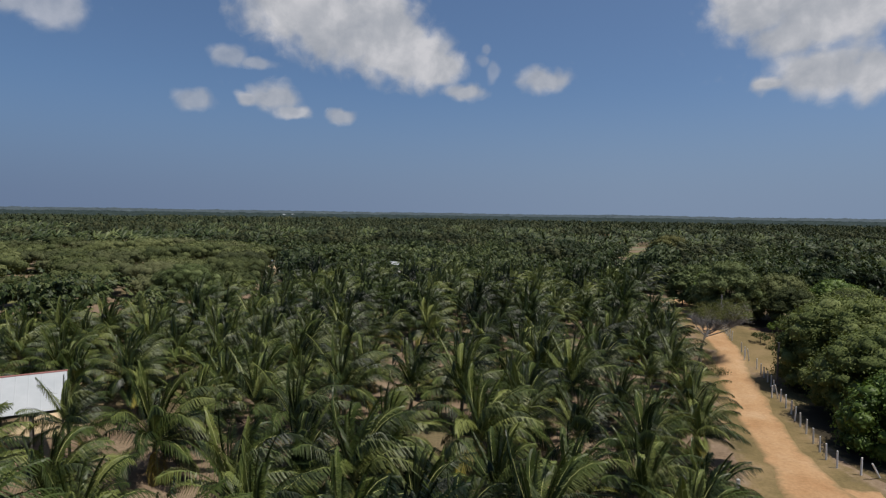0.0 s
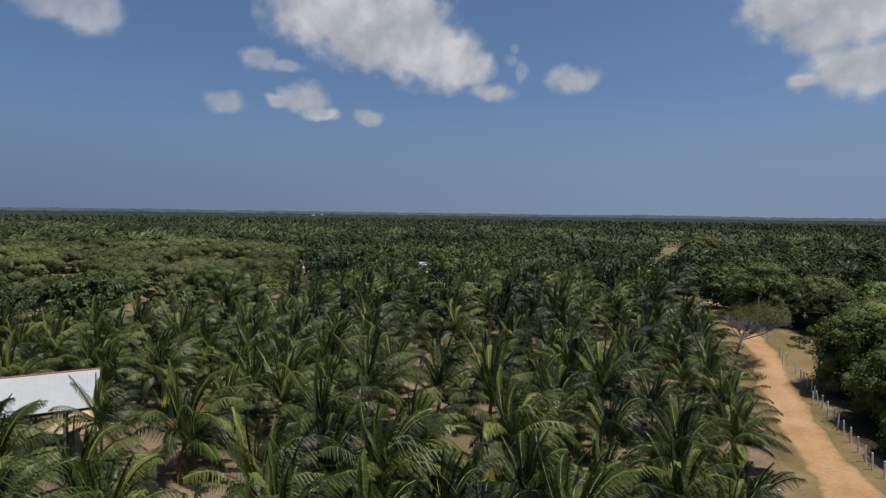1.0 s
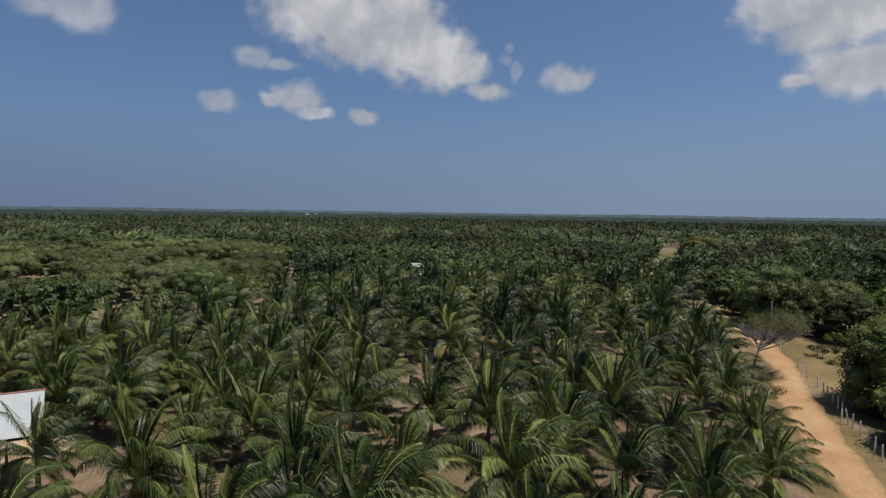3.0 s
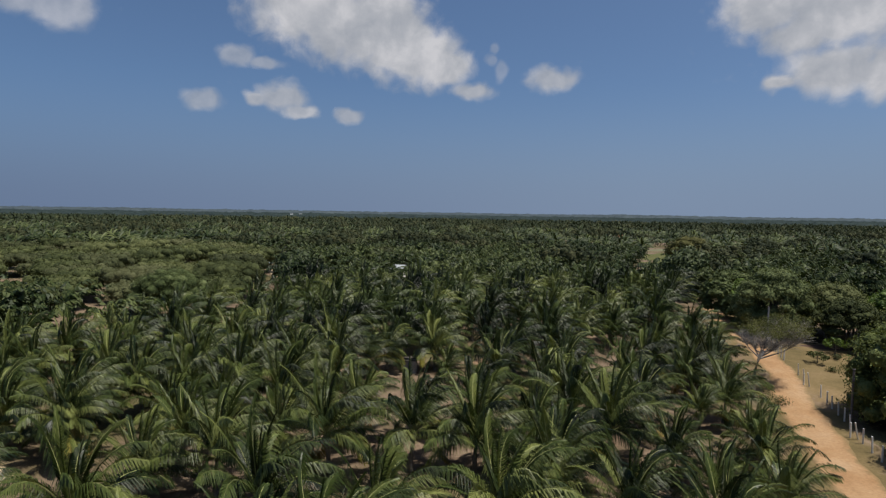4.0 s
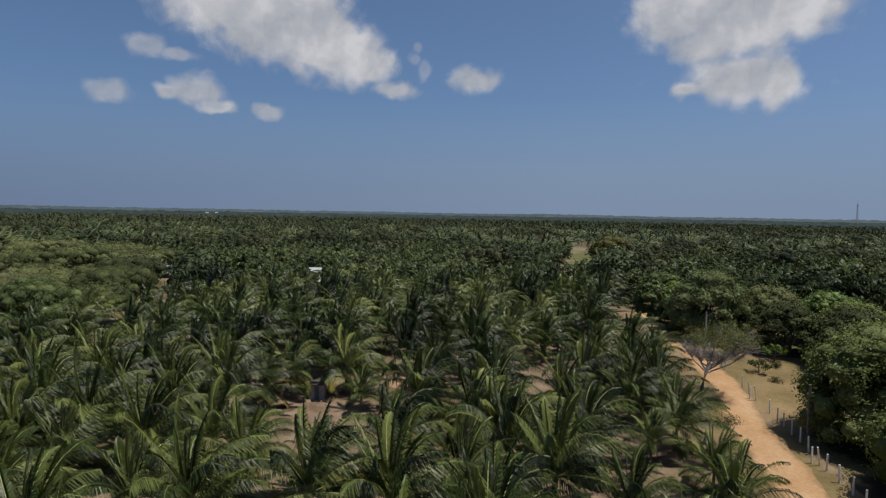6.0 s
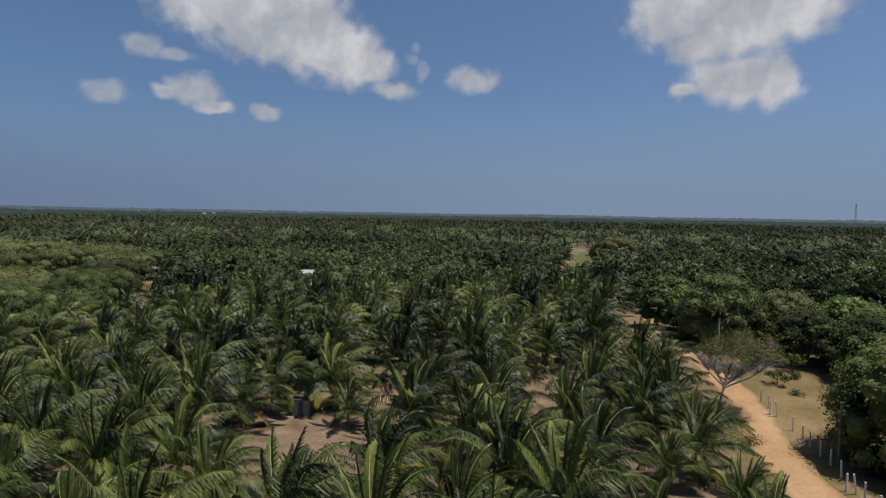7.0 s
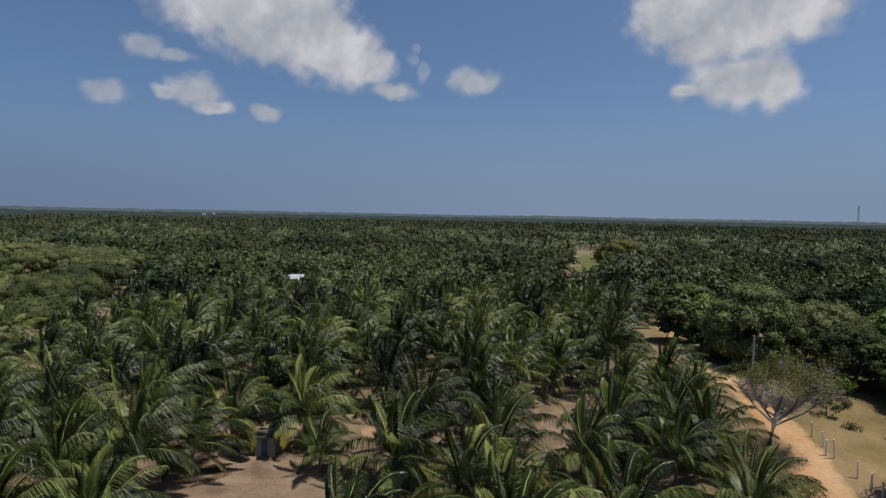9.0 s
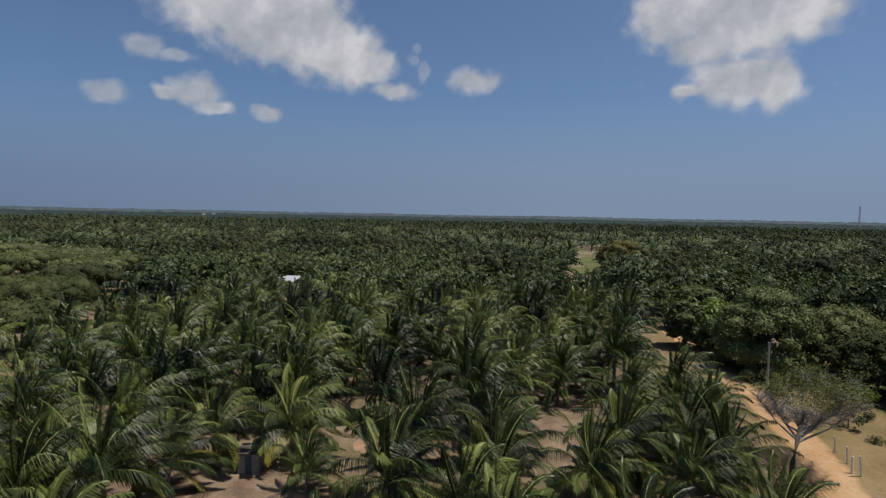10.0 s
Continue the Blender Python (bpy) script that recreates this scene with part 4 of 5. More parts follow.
def woodland():
    rng = np.random.default_rng(5)
    # bands of distance: inner, outer, spacing
    palm_t = {0: [far_palm_template(300 + k, 4, 0.75, 0.75, h, 3, 9) for k, h in enumerate((3.0, 3.6, 4.6))],
              2: [far_palm_template(305 + k, 4, 0.70, 0.5, h, 3) for k, h in enumerate((3.4, 4.2, 5.4))],
              1: [far_palm_template(310 + k, 3, 0.95, 0.34, h, 3) for k, h in enumerate((3.8, 5.0, 7.0))]}
    def dome(r_, h, count, clump, leaves, size, seed, sides, rows):
        cl = clump_set(r_, 1.0, h, count, seed, 0.9, clump)[:int(count * 1.4)]
        return joined([leaf_cloud(cl, leaves, size, seed + 9), blob_set(cl, 0.52, sides, rows, seed, -25)])

    tree_t = {0: [dome(r_, h, 14, 0.32, 620, 0.32, 330 + k, 5, 2) for k, (r_, h) in enumerate(((5.2, 8.0), (6.8, 8.6), (4.4, 7.4)))],
              1: [dome(r_, h, 4, 0.55, 46, 0.55, 350 + k, 5, 2) for k, (r_, h) in enumerate(((5.0, 8.5), (6.0, 9.5), (4.2, 7.0)))]}
    bands = [(112, 300, 5.7, 0), (300, 620, 7.6, 2), (620, 1250, 11.5, 1)]
    made = {("p", 0): [], ("p", 1): [], ("p", 2): [], ("t", 0): [], ("t", 1): []}
    scrub = np.array(SCRUB)
    for inner, outer, gap, lod in bands:
        n = int(outer * 1.75 / gap)
        for j in range(int(outer / gap) + 1):
            for i in range(-n // 2, n // 2 + 1):
                x = i * gap + rng.uniform(-0.42, 0.42) * gap
                y = j * gap + rng.uniform(-0.42, 0.42) * gap
                d = math.hypot(x, y)
                if d < inner or d >= outer or abs(x) > 0.86 * y + 25:
                    continue
                if y < 172 and grove_left(y) - 2 < x < road_center(y) - road_half(y) - 2:
                    continue
                if y < 128 and abs(x - road_center(y)) < 4.0:
                    continue
                if math.hypot(x + 43, y - 182) < 7 or math.hypot(x - 51, y - 144) < 6:
                    continue
                if y < 112 and x > 0 or (y < 130 and 0 < x < 66):
                    continue
                if x < -24 and 105 < y < 264 and x > -182 and x < grove_left(min(y, 135)) - 2 - max(0, y - 150) * 0.25:
                    continue
                if abs(x - 4 - 0.3615 * (y - 40)) < 7.5 and 180 < y < 365 or math.hypot((x - 124) / 18, (y - 376) / 16) < 1:
                    continue
                if abs(x + 16 - (190 - y) * 0.1226) < 2.6 and 158 < y < 196:
                    continue
                if math.hypot(x + 16, y - 186) < 8 or math.hypot(x + 64, y - 222) < 9 or math.hypot(x - 127, y - 470) < 24:
                    continue
                if abs(x + 58 + (y - 212) * 0.38) < 5 and 178 < y < 256:
                    continue
                lump = noise.noise(Vector((x * 0.012, y * 0.012, 1.7))) + 0.5 * noise.noise(Vector((x * 0.05, y * 0.05, 5.7)))
                bias = -0.32 if x > 50 else 0.0
                if d < 260 and -20 < x < 90:
                    bias = -0.30
                kind = "t" if lump > (0.22 if d < 300 else 0.26) - bias and rng.random() < 0.8 or rng.random() < (0.06 if d < 260 else 0.12 if d < 620 else 0.25) else "p"
                if kind == "t" and d < 150:
                    kind = "p"
                if kind == "t" and rng.random() < 0.55:
                    continue
                made[(kind, min(lod, 1) if kind == "t" and lod != 2 else (0 if kind == "t" else lod))].append((x, y))
    for p in far_places:
        made[("p", 0)].append(p)
    for (kind, lod), pts in made.items():
        pts = np.array(pts)
        n = len(pts)
        t = palm_t[lod] if kind == "p" else tree_t[lod]
        z = np.array([ground_z(a, b) for a, b in pts]) - 0.1
        scale = rng.uniform(0.8, 1.25, n) if kind == "p" else rng.uniform(0.85, 1.5, n) * 1.1
        turns = rng.uniform(-0.6, 0.6, n) if kind == "p" else rng.uniform(0, 6.28, n)
        v, f = scatter(t, pts[:, 0], pts[:, 1], z, scale, turns, rng.integers(0, len(t), n))
        name = "palm_woodland" if kind == "p" else "broadleaf_woodland"
        label = ("distant coconut palms crowding towards the horizon" if kind == "p" else "distant rounded broad-leaved trees among the palms")
        tagged(new(name, raw_mesh(name, v, f, M["palm_hazed" if kind == "p" and lod == 1 else "palm_far" if kind == "p" else "wood_far"], smooth=kind == "t")), label, "woodland", kind="stuff")


def far_cover(name, mat, near, far, rows, cols, label, category, rough):
    """The closed tree cover of the plain, out to the low hills on the horizon."""
    v, f = [], []
    rs = [near * (far / near) ** (i / rows) for i in range(rows + 1)]
    for r_ in rs:
        for i in range(cols + 1):
            a = radians(-50 + 100 * i / cols)
            x, y = math.sin(a) * r_, math.cos(a) * r_
            k = min(1.0, (r_ - near) / 120)
            h = 6.0 * k + rough * (4.5 * noise.noise(Vector((x * 0.02, y * 0.02, 0))) + 4.0 * noise.noise(Vector((x * 0.07, y * 0.07, 4))))
            v.append((x, y, ground_z(x, y) + h))
    w = cols + 1
    for j in range(rows):
        for i in range(cols):
            f.append((j * w + i, j * w + i + 1, (j + 1) * w + i + 1, (j + 1) * w + i))
    tagged(new(name, raw_mesh(name, v, f, mat)), label, category, kind="stuff")


woodland()
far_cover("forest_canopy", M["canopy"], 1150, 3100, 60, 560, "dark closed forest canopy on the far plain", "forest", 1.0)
far_cover("haze_tinted_hills", M["hills"], 3050, 4680, 24, 560, "low wooded hills along the horizon", "hills", 1.3)



# ---- fence and poles ----
def fence_x(y):
    return float(np.interp(y, [46, 48, 50, 53, 56, 59, 61.5, 66.8, 71.4, 76.9, 83.7, 89, 104, 114], [33.0, 31.9, 32.2, 33.2, 34.2, 35.0, 36.0, 37.5, 39.3, 41.0, 43.1, 44.8, 49.6, 52.4]))


POST = box_mesh("post", (-0.065, -0.065, -0.1), (0.065, 0.065, 1.45), M["post"], 0.015, 0.85)
BRACE = box_mesh("brace", (-0.055, -0.055, -0.1), (0.055, 0.055, 1.75), M["post"], 0.012, 0.95)


def build_fence():
    fence = thing("fence", "roadside fence of pale square concrete posts, some leaning", "fence", pose(0, 0, 0))
    r = random.Random(9)
    for y in (47.9, 49.6, 51.2, 53.2, 55.6, 57.4, 59.2, 61.3, 63.3, 65.4, 69.2, 71.4, 73.3, 75.3, 77.0, 79.2, 86.0, 88.6, 96.5, 98.2, 100.0, 101.8, 103.6, 105.5, 107.4):
        x, y = risen(fence_x(y), y)
        part("post", POST, fence, "", pose(x, y, ground_z(x, y), r.uniform(-3, 3), r.uniform(-3, 3), r.uniform(-12, 12)))
    for x, y, lean_x, lean_y in ((37.3, 66.8, 5, -17), (43.0, 83.9, 4, -13)):
        x, y = risen(x, y)
        part("post", POST, fence, "", pose(x - 0.35, y + 0.1, ground_z(x, y), 0, 0, 15))
        part("brace", BRACE, fence, "leaning pale concrete brace post", pose(x + 0.1, y - 0.3, ground_z(x, y), lean_x, lean_y, 10))
    part("post", POST, fence, "", pose(33.0, 46.6, 0, 0, 0, 20))
    part("brace", BRACE, fence, "leaning pale concrete brace post", pose(34.2, 46.2, 0, 4, -40, 20))


build_fence()
left_post = thing("gate_post", "pale concrete gate post beside the road verge", "post", pose(21.2, 42.2, ground_z(21.2, 42.2)))
part("post", box_mesh("post", (-0.1, -0.1, -0.1), (0.1, 0.1, 1.5), M["post"], 0.02), left_post)


def utility_pole(x, y, height, label, mat="pole"):
    ob = thing("utility_pole", label, "pole", pose(x, y, ground_z(x, y)), "roadside poles")
    v, f = tube([(0, 0, -0.2), (0, 0, height * 0.5), (0.02, 0, height)], [0.13, 0.115, 0.095], 9)
    part("shaft", raw_mesh("shaft", v, f, M[mat], smooth=True), ob)
    part("cap", box_mesh("cap", (-0.11, -0.11, height - 0.02), (0.13, 0.11, height + 0.05), M["pole"]), ob)


utility_pole(39.9, 71.3, 5.3, "dark weathered wooden pole behind the fence")
utility_pole(45.4, 98.3, 5.2, "grey concrete pole with a small white lamp before the mango tree", "concrete")


# ---- hut ----
def build_hut():
    hut = thing("outhouse", "small grey concrete outhouse with a dark flat slab roof", "hut", pose(-4.95, 86.7, ground_z(-5, 87.5), 0, 0, -4))
    t = 0.12
    w, d, h = 1.6, 1.5, 1.56
    c = M["concrete"]
    part("wall", box_mesh("wall", (-w / 2, 0, -0.1), (-0.25, t, h), c), hut)
    part("wall", box_mesh("wall", (0.22, 0, -0.1), (w / 2, t, h), c), hut)
    part("lintel", box_mesh("lintel", (-0.25, 0.004, 1.44), (0.22, t - 0.004, h), c), hut)
    part("wall", box_mesh("wall", (-w / 2, t, -0.1), (-w / 2 + t, d, h + 0.14), c), hut)
    part("wall", box_mesh("wall", (w / 2 - t, t, -0.1), (w / 2, d, h + 0.14), c), hut)
    part("wall", box_mesh("wall", (-w / 2 + t, d - t, -0.1), (w / 2 - t, d, h + 0.14), c), hut)
    part("canopy", box_mesh("canopy", (-w / 2 - 0.10, -0.14, h), (w / 2 + 0.08, 0.42, h + 0.09), M["slab"], 0.02), hut, "dark weathered concrete door canopy")
    part("roof", box_mesh("roof", (-w / 2 - 0.04, 0.43, h + 0.14), (w / 2 + 0.16, d + 0.12, h + 0.25), M["slab"], 0.02), hut, "dark weathered concrete roof slab")
    part("wall", box_mesh("wall", (-w / 2 + t, 0.44, h + 0.0), (w / 2 - t, 0.52, h + 0.14), c), hut)
    door = part("door", box_mesh("door", (-0.245, 0.05, 0.0), (0.17, 0.09, 1.43), M["blue_door"], 0.006), hut, "narrow dark blue-grey door, ajar")
    part("door_handle", box_mesh("door_handle", (0.10, 0.03, 0.75), (0.13, 0.055, 0.9), M["dark_timber"], 0.004), door)


build_hut()


# ---- shed ----
def build_shed():
    """Open-sided shed with a single slope that falls from the ridge towards -y of its own frame."""
    shed = thing("shed", "open-sided timber shed with a sloping white metal roof and red cap", "shed", pose(-29.84, 48.04, 0, 0, 0, 32.0))
    length, run, eave, ridge = 7.2, 4.6, 4.0, 6.0
    slope = math.hypot(run, ridge - eave)
    angle = math.degrees(math.atan2(ridge - eave, run))
    sheets = 8
    for i in range(sheets):
        w = length / sheets
        xs = np.linspace(0, w * 1.02, 13)
        n = len(xs)
        v = [(x, yy, 0.018 * math.cos(q * math.pi) + 0.001 * (i % 2)) for yy in (0, slope) for q, x in enumerate(xs)]
        f = [(q, q + 1, n + q + 1, n + q) for q in range(n - 1)]
        f += [(3 * n + q, 3 * n + q + 1, 2 * n + q + 1, 2 * n + q) for q in range(n - 1)]
        me = raw_mesh("roof_sheet", v + [(a, b, z - 0.012) for a, b, z in v], f, M["white_sheet"], smooth=True)
        part("roof_sheet", me, shed, "", pose(-(i + 1) * w, 0, eave) @ Matrix.Rotation(radians(angle), 4, "X"))
    v, f = tube([(-length - 0.05, run, ridge + 0.0), (-length / 2, run, ridge + 0.0), (0.08, run, ridge + 0.0)], [0.09, 0.09, 0.09], 8)
    part("ridge_cap", raw_mesh("ridge_cap", v, f, M["red_cap"], smooth=True), shed, "dull red ridge cap")
    rows = ((0.25, eave), (run - 0.25, ridge - 0.15))
    for y, z in rows:
        part("beam", box_mesh("beam", (-length + 0.1, y - 0.08, z - 0.28), (-0.1, y + 0.08, z - 0.06), M["dark_timber"]), shed)
    for x in (-0.35, -2.5, -4.7, -length + 0.35):
        for y, z in rows:
            part("post", box_mesh("post", (x - 0.09, y - 0.09, -0.15), (x + 0.09, y + 0.09, z - 0.28), M["pole"]), shed)
        rafter = box_mesh("rafter", (x - 0.05, 0.1, -0.13), (x + 0.05, slope - 0.1, -0.04), M["dark_timber"])
        part("rafter", rafter, shed, "", pose(0, 0, eave) @ Matrix.Rotation(radians(angle), 4, "X"))
    part("gable", box_mesh("gable", (-length + 0.1, 0.5, eave - 0.9), (-length + 0.16, run - 0.5, eave - 0.1), M["dark_timber"]), shed)


build_shed()
patch("sand_heap", M["sand"], -35.4, 54.2, 3.2, 2.2, 0.05, "heap of pale building sand behind the open shed", "sand", 21, 0.55, 1.7)
trunk_palm = palm_near(8, 4.3)
trunk_palm["label"] = "coconut palm with a tall bare pale trunk near the shed"
trunk_palm.matrix_basis = pose(-29.5, 57.9, ground_z(-29.5, 57.9)) @ Matrix.Scale(0.82, 4)
copy_thing(trunk_palm, pose(-28.0, 45.2, ground_z(-28.0, 45.2), 0, 0, 25) @ Matrix.Scale(0.95, 4))


# ---- far houses, tower ----
def far_house(x, y, w, d, h, turn, roof_mat, label, rise=1.6, wall_mat="white_wall"):
    ob = thing("house", label, "house", pose(x, y, ground_z(x, y), 0, 0, turn))
    for lo, hi in (((-w / 2, -d / 2, -0.1), (w / 2, -d / 2 + 0.2, h)), ((-w / 2, d / 2 - 0.2, -0.1), (w / 2, d / 2, h)),
                   ((-w / 2, -d / 2 + 0.2, -0.1), (-w / 2 + 0.2, d / 2 - 0.2, h)), ((w / 2 - 0.2, -d / 2 + 0.2, -0.1), (w / 2, d / 2 - 0.2, h))):
        part("wall", box_mesh("wall", lo, hi, M[wall_mat]), ob)
    for s in (-1, 1):
        bm = bmesh.new()
        o = 0.5
        q = [(-w / 2 - o, s * (d / 2 + o), h - 0.25), (w / 2 + o, s * (d / 2 + o), h - 0.25), (w / 2 + o, 0, h + rise), (-w / 2 - o, 0, h + rise)]
        lowv = [bm.verts.new(p) for p in q]
        topv = [bm.verts.new((p[0], p[1], p[2] + 0.12)) for p in q]
        bm.faces.new(topv)
        bm.faces.new(lowv[::-1])
        for k in range(4):
            bm.faces.new((lowv[k], lowv[(k + 1) % 4], topv[(k + 1) % 4], topv[k]))
        bmesh.ops.recalc_face_normals(bm, faces=bm.faces)
        part("roof", bm_mesh("roof", bm, roof_mat), ob)
    for k in (-1, 1):
        part("window", box_mesh("window", (k * w / 4 - 0.6, -d / 2 - 0.03, 1.0), (k * w / 4 + 0.6, -d / 2 + 0.05, 2.1), M["dark_timber"]), ob)
    part("door", box_mesh("door", (-0.5, -d / 2 - 0.03, 0), (0.5, -d / 2 + 0.05, 2.05), M["dark_timber"]), ob)


far_house(-16.0, 190.0, 5.0, 3.4, 3.7, -12, M["white_sheet"], "small house with a white metal roof among palms", 1.0)
tall_palm = palm_mid(36, 6.4)
tall_palm["label"] = "tall coconut palm with a pale bare trunk beside the blue-roofed house"
tall_palm.matrix_basis = pose(-67.0, 219.0, 0) @ Matrix.Scale(0.8, 4)
far_house(-64.2, 223.0, 3.2, 2.6, 1.9, 25, M["blue_roof"], "house with a pale blue metal roof by a dirt track", 1.0, "concrete")
far_house(128.0, 480.0, 14.0, 9.0, 3.6, 10, M["clay_tile"], "house with an orange clay-tile roof beyond the fields", 2.6)
for k, (x, y) in enumerate(((-585.0, 2250.0), (-552.0, 2250.0))):
    far_house(x, y, 9.0, 7.0, 7.5 + k, 10 * k, M["white_sheet"], "pale distant building among trees near the horizon", 2.0)


def tower(x, y, height):
    ob = thing("radio_tower", "tall thin lattice radio tower on the horizon", "tower", pose(x, y, 0))
    bm_parts = []
    for sx in (-1, 1):
        for sy in (-1, 1):
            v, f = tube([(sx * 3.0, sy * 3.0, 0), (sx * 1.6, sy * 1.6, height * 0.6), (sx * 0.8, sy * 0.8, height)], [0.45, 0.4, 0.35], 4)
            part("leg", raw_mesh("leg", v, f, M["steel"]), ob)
    n = 12
    for i in range(n):
        z0, z1 = height * i / n, height * (i + 1) / n
        a, b = 3.0 - 2.2 * i / n, 3.0 - 2.2 * (i + 1) / n
        pieces = []
        for k in range(4):
            c0, s0 = math.cos(k * math.pi / 2 + math.pi / 4), math.sin(k * math.pi / 2 + math.pi / 4)
            c1, s1 = math.cos((k + 1) * math.pi / 2 + math.pi / 4), math.sin((k + 1) * math.pi / 2 + math.pi / 4)
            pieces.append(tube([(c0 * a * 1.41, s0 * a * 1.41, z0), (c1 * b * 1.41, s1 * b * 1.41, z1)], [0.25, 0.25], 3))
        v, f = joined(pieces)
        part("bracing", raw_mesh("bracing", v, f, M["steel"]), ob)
    for z in (height * 0.8, height * 0.93):
        for a in range(3):
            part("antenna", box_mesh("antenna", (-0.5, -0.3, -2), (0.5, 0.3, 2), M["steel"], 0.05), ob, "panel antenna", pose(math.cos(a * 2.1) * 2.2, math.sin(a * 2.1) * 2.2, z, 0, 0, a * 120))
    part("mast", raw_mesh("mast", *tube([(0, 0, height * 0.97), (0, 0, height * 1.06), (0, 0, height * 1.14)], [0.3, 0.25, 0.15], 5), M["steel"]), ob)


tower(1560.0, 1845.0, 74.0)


# ---- clouds ----
def build_cloud(puffs, seed, label, thick=1.1):
    """A far bank of vapour: puffs in degrees of bearing and height, with their half sizes, on a sheet 4.3 km away."""
    ca = sum(p[0] for p in puffs) / len(puffs)
    ce = sum(p[1] for p in puffs) / len(puffs)
    R = 4300.0
    m = look((0, 0, 20), (math.sin(radians(ca)) * 100, math.cos(radians(ca)) * 100, 20 + math.tan(radians(ce)) * 100))
    m = m @ Matrix.Translation((0, 0, -R))
    k = R * math.tan(radians(1.0))
    pl = [((p[0] - ca) * math.cos(radians(ce)) * k, (p[1] - ce) * k, p[2] * k, p[3] * k) for p in puffs]
    x0, x1 = min(p[0] - p[2] * 1.7 for p in pl), max(p[0] + p[2] * 1.7 for p in pl)
    y0, y1 = min(p[1] - p[3] * 1.7 for p in pl), max(p[1] + p[3] * 1.7 for p in pl)
    n = int(min(110, max(30, (x1 - x0) / 14)))
    q = int(min(80, max(20, (y1 - y0) / 14)))
    dens, pts = [], []
    for j in range(q + 1):
        for i in range(n + 1):
            x, y = x0 + (x1 - x0) * i / n, y0 + (y1 - y0) * j / q
            wx = x + 45 * noise.noise(Vector((x * 0.006, y * 0.006, seed))) + 8 * noise.noise(Vector((x * 0.025, y * 0.025, seed)))
            wy = y + 35 * noise.noise(Vector((x * 0.008, y * 0.008, seed + 9))) + 7 * noise.noise(Vector((x * 0.025, y * 0.025, seed + 9)))
            d = 0.0
            for a, b, rx, ry in pl:
                e = ((wx - a) / rx) ** 2 + ((wy - b) / ry) ** 2
                d = max(d, 1.2 - 0.9 * math.sqrt(e)) + 0.06 * max(0.0, 1 - e)
            d += 0.13 * noise.noise(Vector((x * 0.014, y * 0.014, seed + 4))) + 0.02 * noise.noise(Vector((x * 0.03, y * 0.03, seed + 6)))
            dens.append(d)
            pts.append((x, y, max(0.0, d) * 60))
    f = []
    for j in range(q):
        for i in range(n):
            ids = (j * (n + 1) + i, j * (n + 1) + i + 1, (j + 1) * (n + 1) + i + 1, (j + 1) * (n + 1) + i)
            if max(dens[c] for c in ids) > 0.0:
                f.append(ids)
    used = sorted({c for ids in f for c in ids})
    at = {c: i for i, c in enumerate(used)}
    me = raw_mesh("cloud", [pts[c] for c in used], [[at[c] for c in ids] for ids in f], M["cloud"], smooth=True)
    layer = me.attributes.new("thickness", "FLOAT", "POINT")
    layer.data.foreach_set("value", [min(1.3, dens[c]) for c in used])
    me.attributes.new("veil", "FLOAT", "POINT").data.foreach_set("value", [min(1.0, thick)] * len(used))
    ob = new("cloud", me)
    ob.matrix_world = m
    ob.visible_shadow = False
    tagged(ob, label, "cloud", kind="structure")


BIG = "large bright white cumulus cloud with soft grey hollows"
SMALL = "small soft white cloud in the blue sky"
build_cloud([(-13.0, 17.7, 6.1, 3.2), (-9.3, 15.8, 5.4, 3.2), (-5.3, 14.8, 4.6, 3.2), (-2.3, 14.0, 3.1, 2.9), (-0.2, 13.4, 2.4, 1.6), (-6.3, 17.5, 4.0, 3.2), (-12.0, 20.5, 7.0, 3.5)], 1, BIG)
build_cloud([(1.9, 11.1, 2.0, 0.95)], 2, SMALL, 0.90)
build_cloud([(3.5, 13.9, 0.7, 0.6), (4.4, 12.9, 0.8, 0.9), (4.0, 14.9, 0.6, 0.5)], 3, "thin wisp of cloud", 0.32)
build_cloud([(9.1, 12.1, 2.5, 1.2)], 4, SMALL, 0.85)
build_cloud([(-19.2, 13.3, 1.8, 0.95), (-17.1, 12.8, 1.6, 0.5)], 5, SMALL, 0.60)
build_cloud([(-22.0, 9.3, 1.75, 0.9)], 6, SMALL, 0.62)
build_cloud([(-15.4, 10.0, 2.2, 1.4), (-17.6, 9.8, 1.0, 0.7), (-14.0, 8.9, 1.9, 0.6)], 7, SMALL, 0.85)
build_cloud([(-9.5, 8.7, 1.3, 0.75)], 8, SMALL, 0.75)
build_cloud([(26.9, 17.3, 4.2, 3.2), (31.3, 16.0, 5.6, 3.2), (35.4, 16.4, 4.0, 2.4), (29.2, 14.5, 3.6, 1.9), (33.0, 19.5, 6.0, 3.0)], 9, BIG)
build_cloud([(31.5, 11.4, 3.9, 2.1), (34.5, 11.2, 1.8, 2.3), (27.6, 10.9, 1.4, 0.75)], 10, "broad white cloud below a larger one")
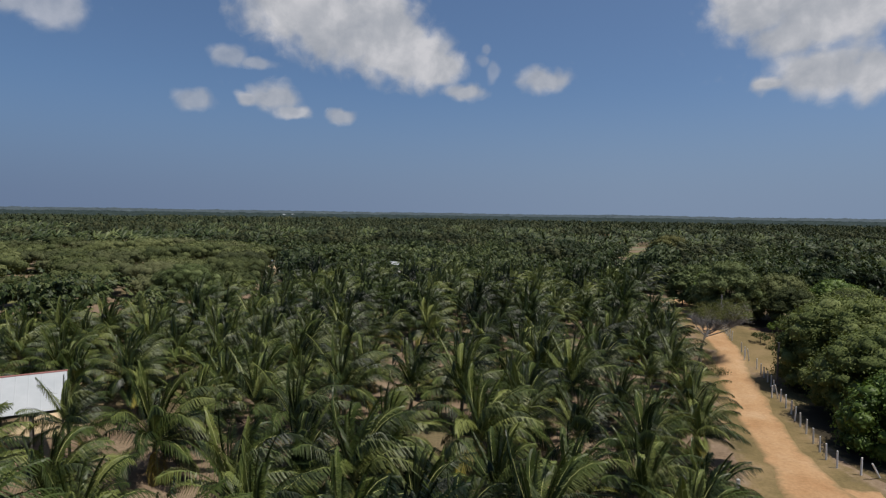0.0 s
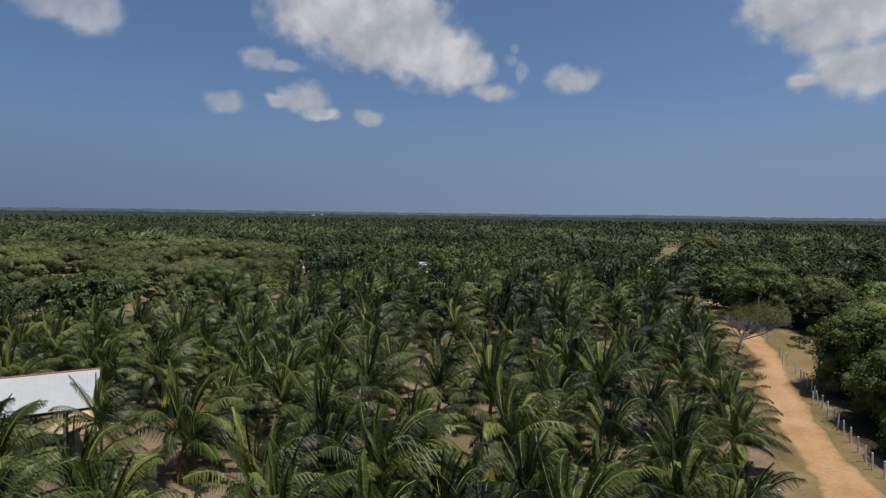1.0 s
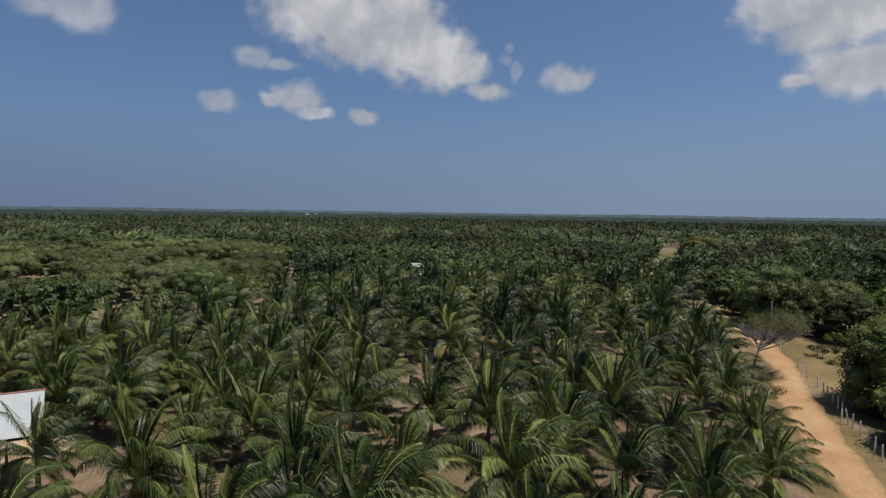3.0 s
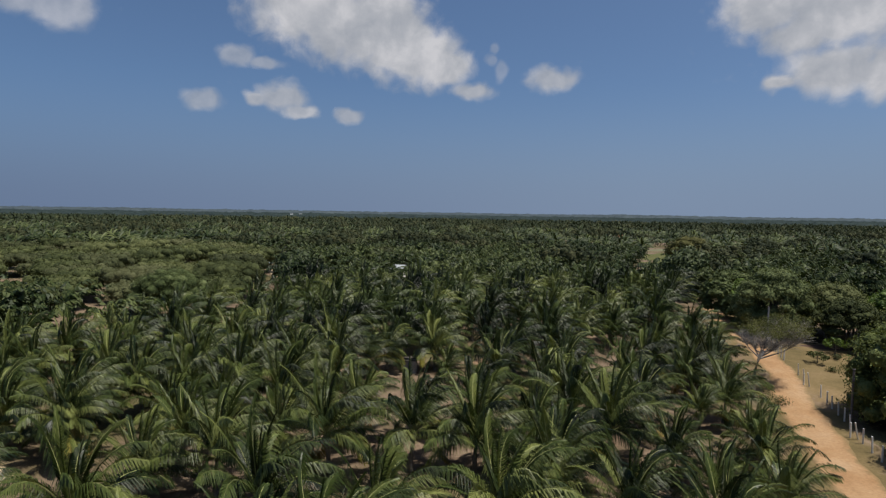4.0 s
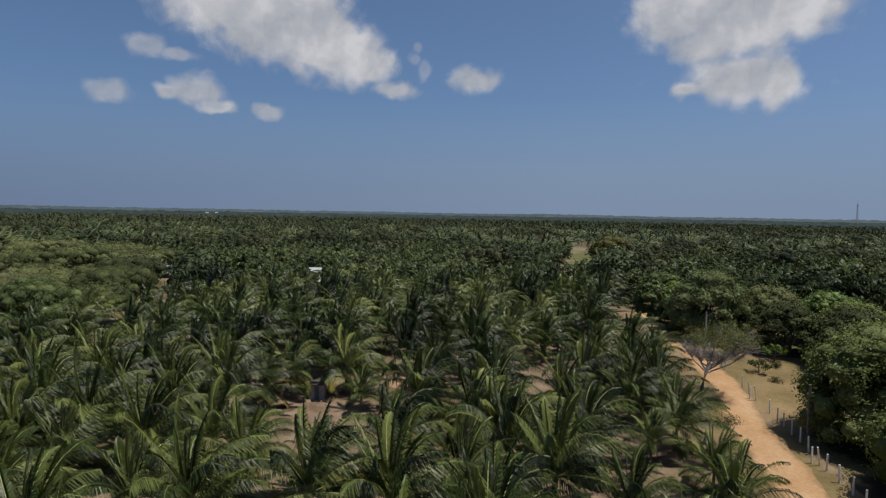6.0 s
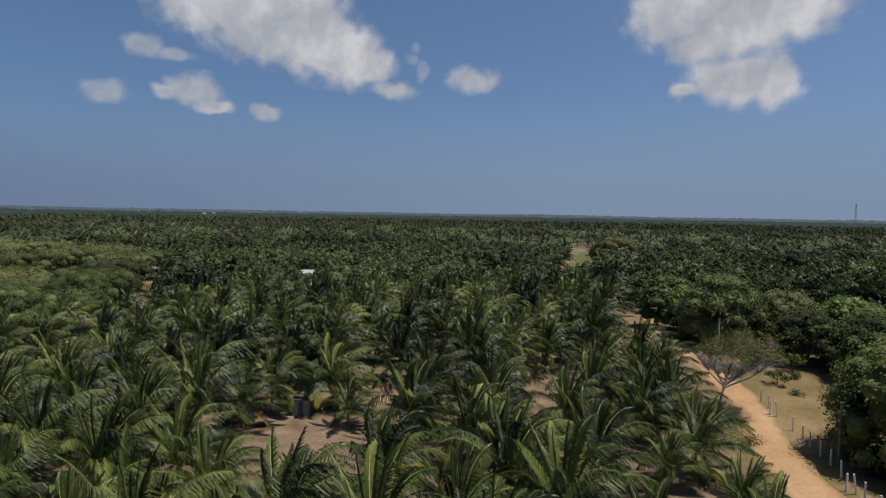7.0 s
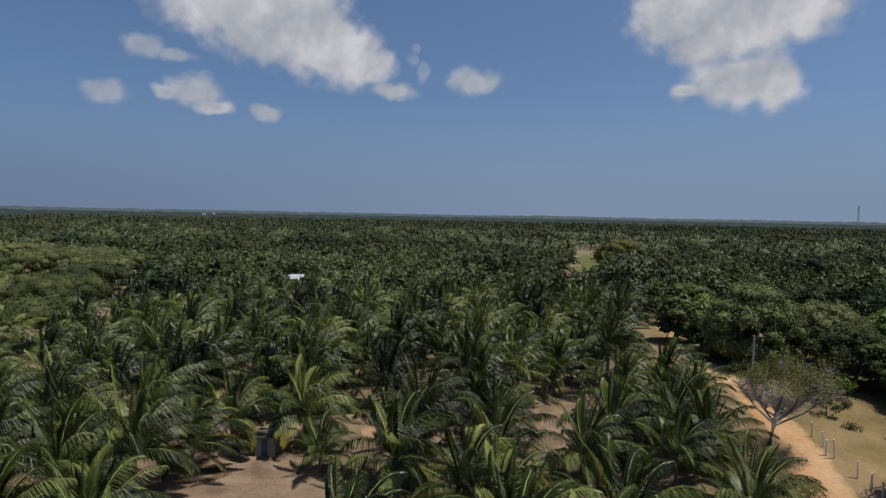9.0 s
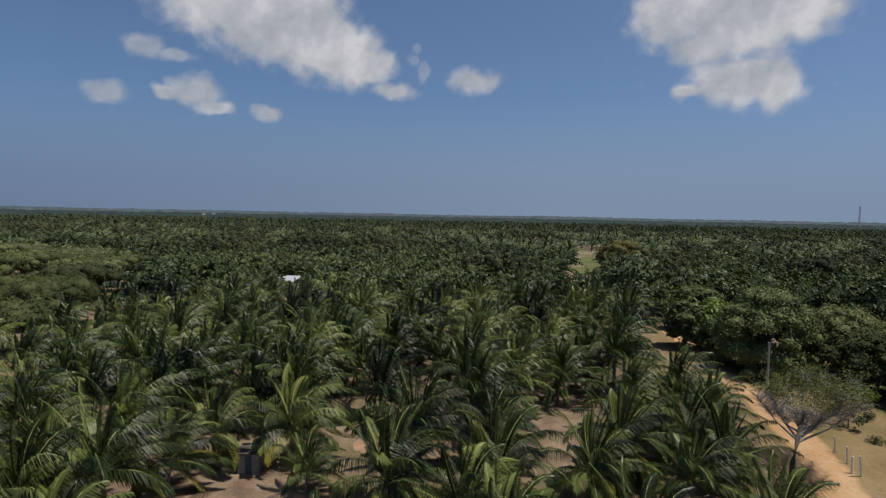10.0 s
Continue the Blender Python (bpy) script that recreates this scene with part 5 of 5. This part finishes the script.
build_cloud([(-32.7, 15.6, 2.6, 2.1), (-35.5, 15.8, 2.4, 1.6), (-34.0, 18.0, 3.0, 2.0)], 11, "faint soft white cloud", 0.62)


# ---- litter ----
v, f = frond_arrays(0.0, 3, 3.8, 0.1, 0.0, 26, 91, leaf=0.7, width=0.09, segs=5)
v[:, 2] *= 0.25
FALLEN = raw_mesh("fallen_frond", v, f, M["frond_dead"])
for x, y, turn in ((-8.6, 86.0, 200), (-7.4, 85.0, 215), (-6.6, 84.2, 228), (-2.6, 86.4, 20), (-3.0, 87.6, 65), (3.2, 93.6, 140), (9.5, 96.0, 30), (16.5, 92.0, 170), (22.5, 66.0, 80), (24.0, 71.5, 200), (-10.2, 57.0, 120), (-23.4, 55.2, 40), (-21.6, 49.0, 300)):
    tagged(new("fallen_frond", FALLEN), "dry brown fallen palm frond lying on sandy soil", "palm frond", "fallen fronds").matrix_basis = pose(x, y, ground_z(x, y) + 0.10, 0, 0, turn)


def bush(x, y, radius, leaf, seed):
    ob = thing("bush", "low leafy weed bush on the dry roadside earth", "bush", pose(x, y, ground_z(x, y)), "roadside weeds")
    r = random.Random(seed)
    cl = [(r.uniform(-0.6, 0.6) * radius, r.uniform(-0.6, 0.6) * radius, radius * r.uniform(0.25, 0.55), radius * 0.5, radius * 0.5, radius * 0.42) for _ in range(6)]
    v, f = leaf_cloud(cl, 420, 0.075, seed)
    v[:, 2] = np.maximum(v[:, 2], 0.02)
    part("foliage", raw_mesh("foliage", v, f, M[leaf]), ob)
    for k in range(3):
        v, f = tube([(0, 0, -0.05), (cl[k][0] * 0.5, cl[k][1] * 0.5, cl[k][2] * 0.6), cl[k][:3]], [0.02, 0.015, 0.008], 4)
        part("stem", raw_mesh("stem", v, f, M["grey_twig"]), ob)


for k, (x, y, size) in enumerate(((33.9, 76.8, 1.8), (35.4, 76.4, 1.2), (50.2, 90.4, 0.8), (55.0, 97.0, 0.8), (58.5, 92.0, 0.9), (60.5, 95.5, 0.8))):
    bush(*risen(x, y), size, ("olive", "scrub")[k % 2], 400 + k)
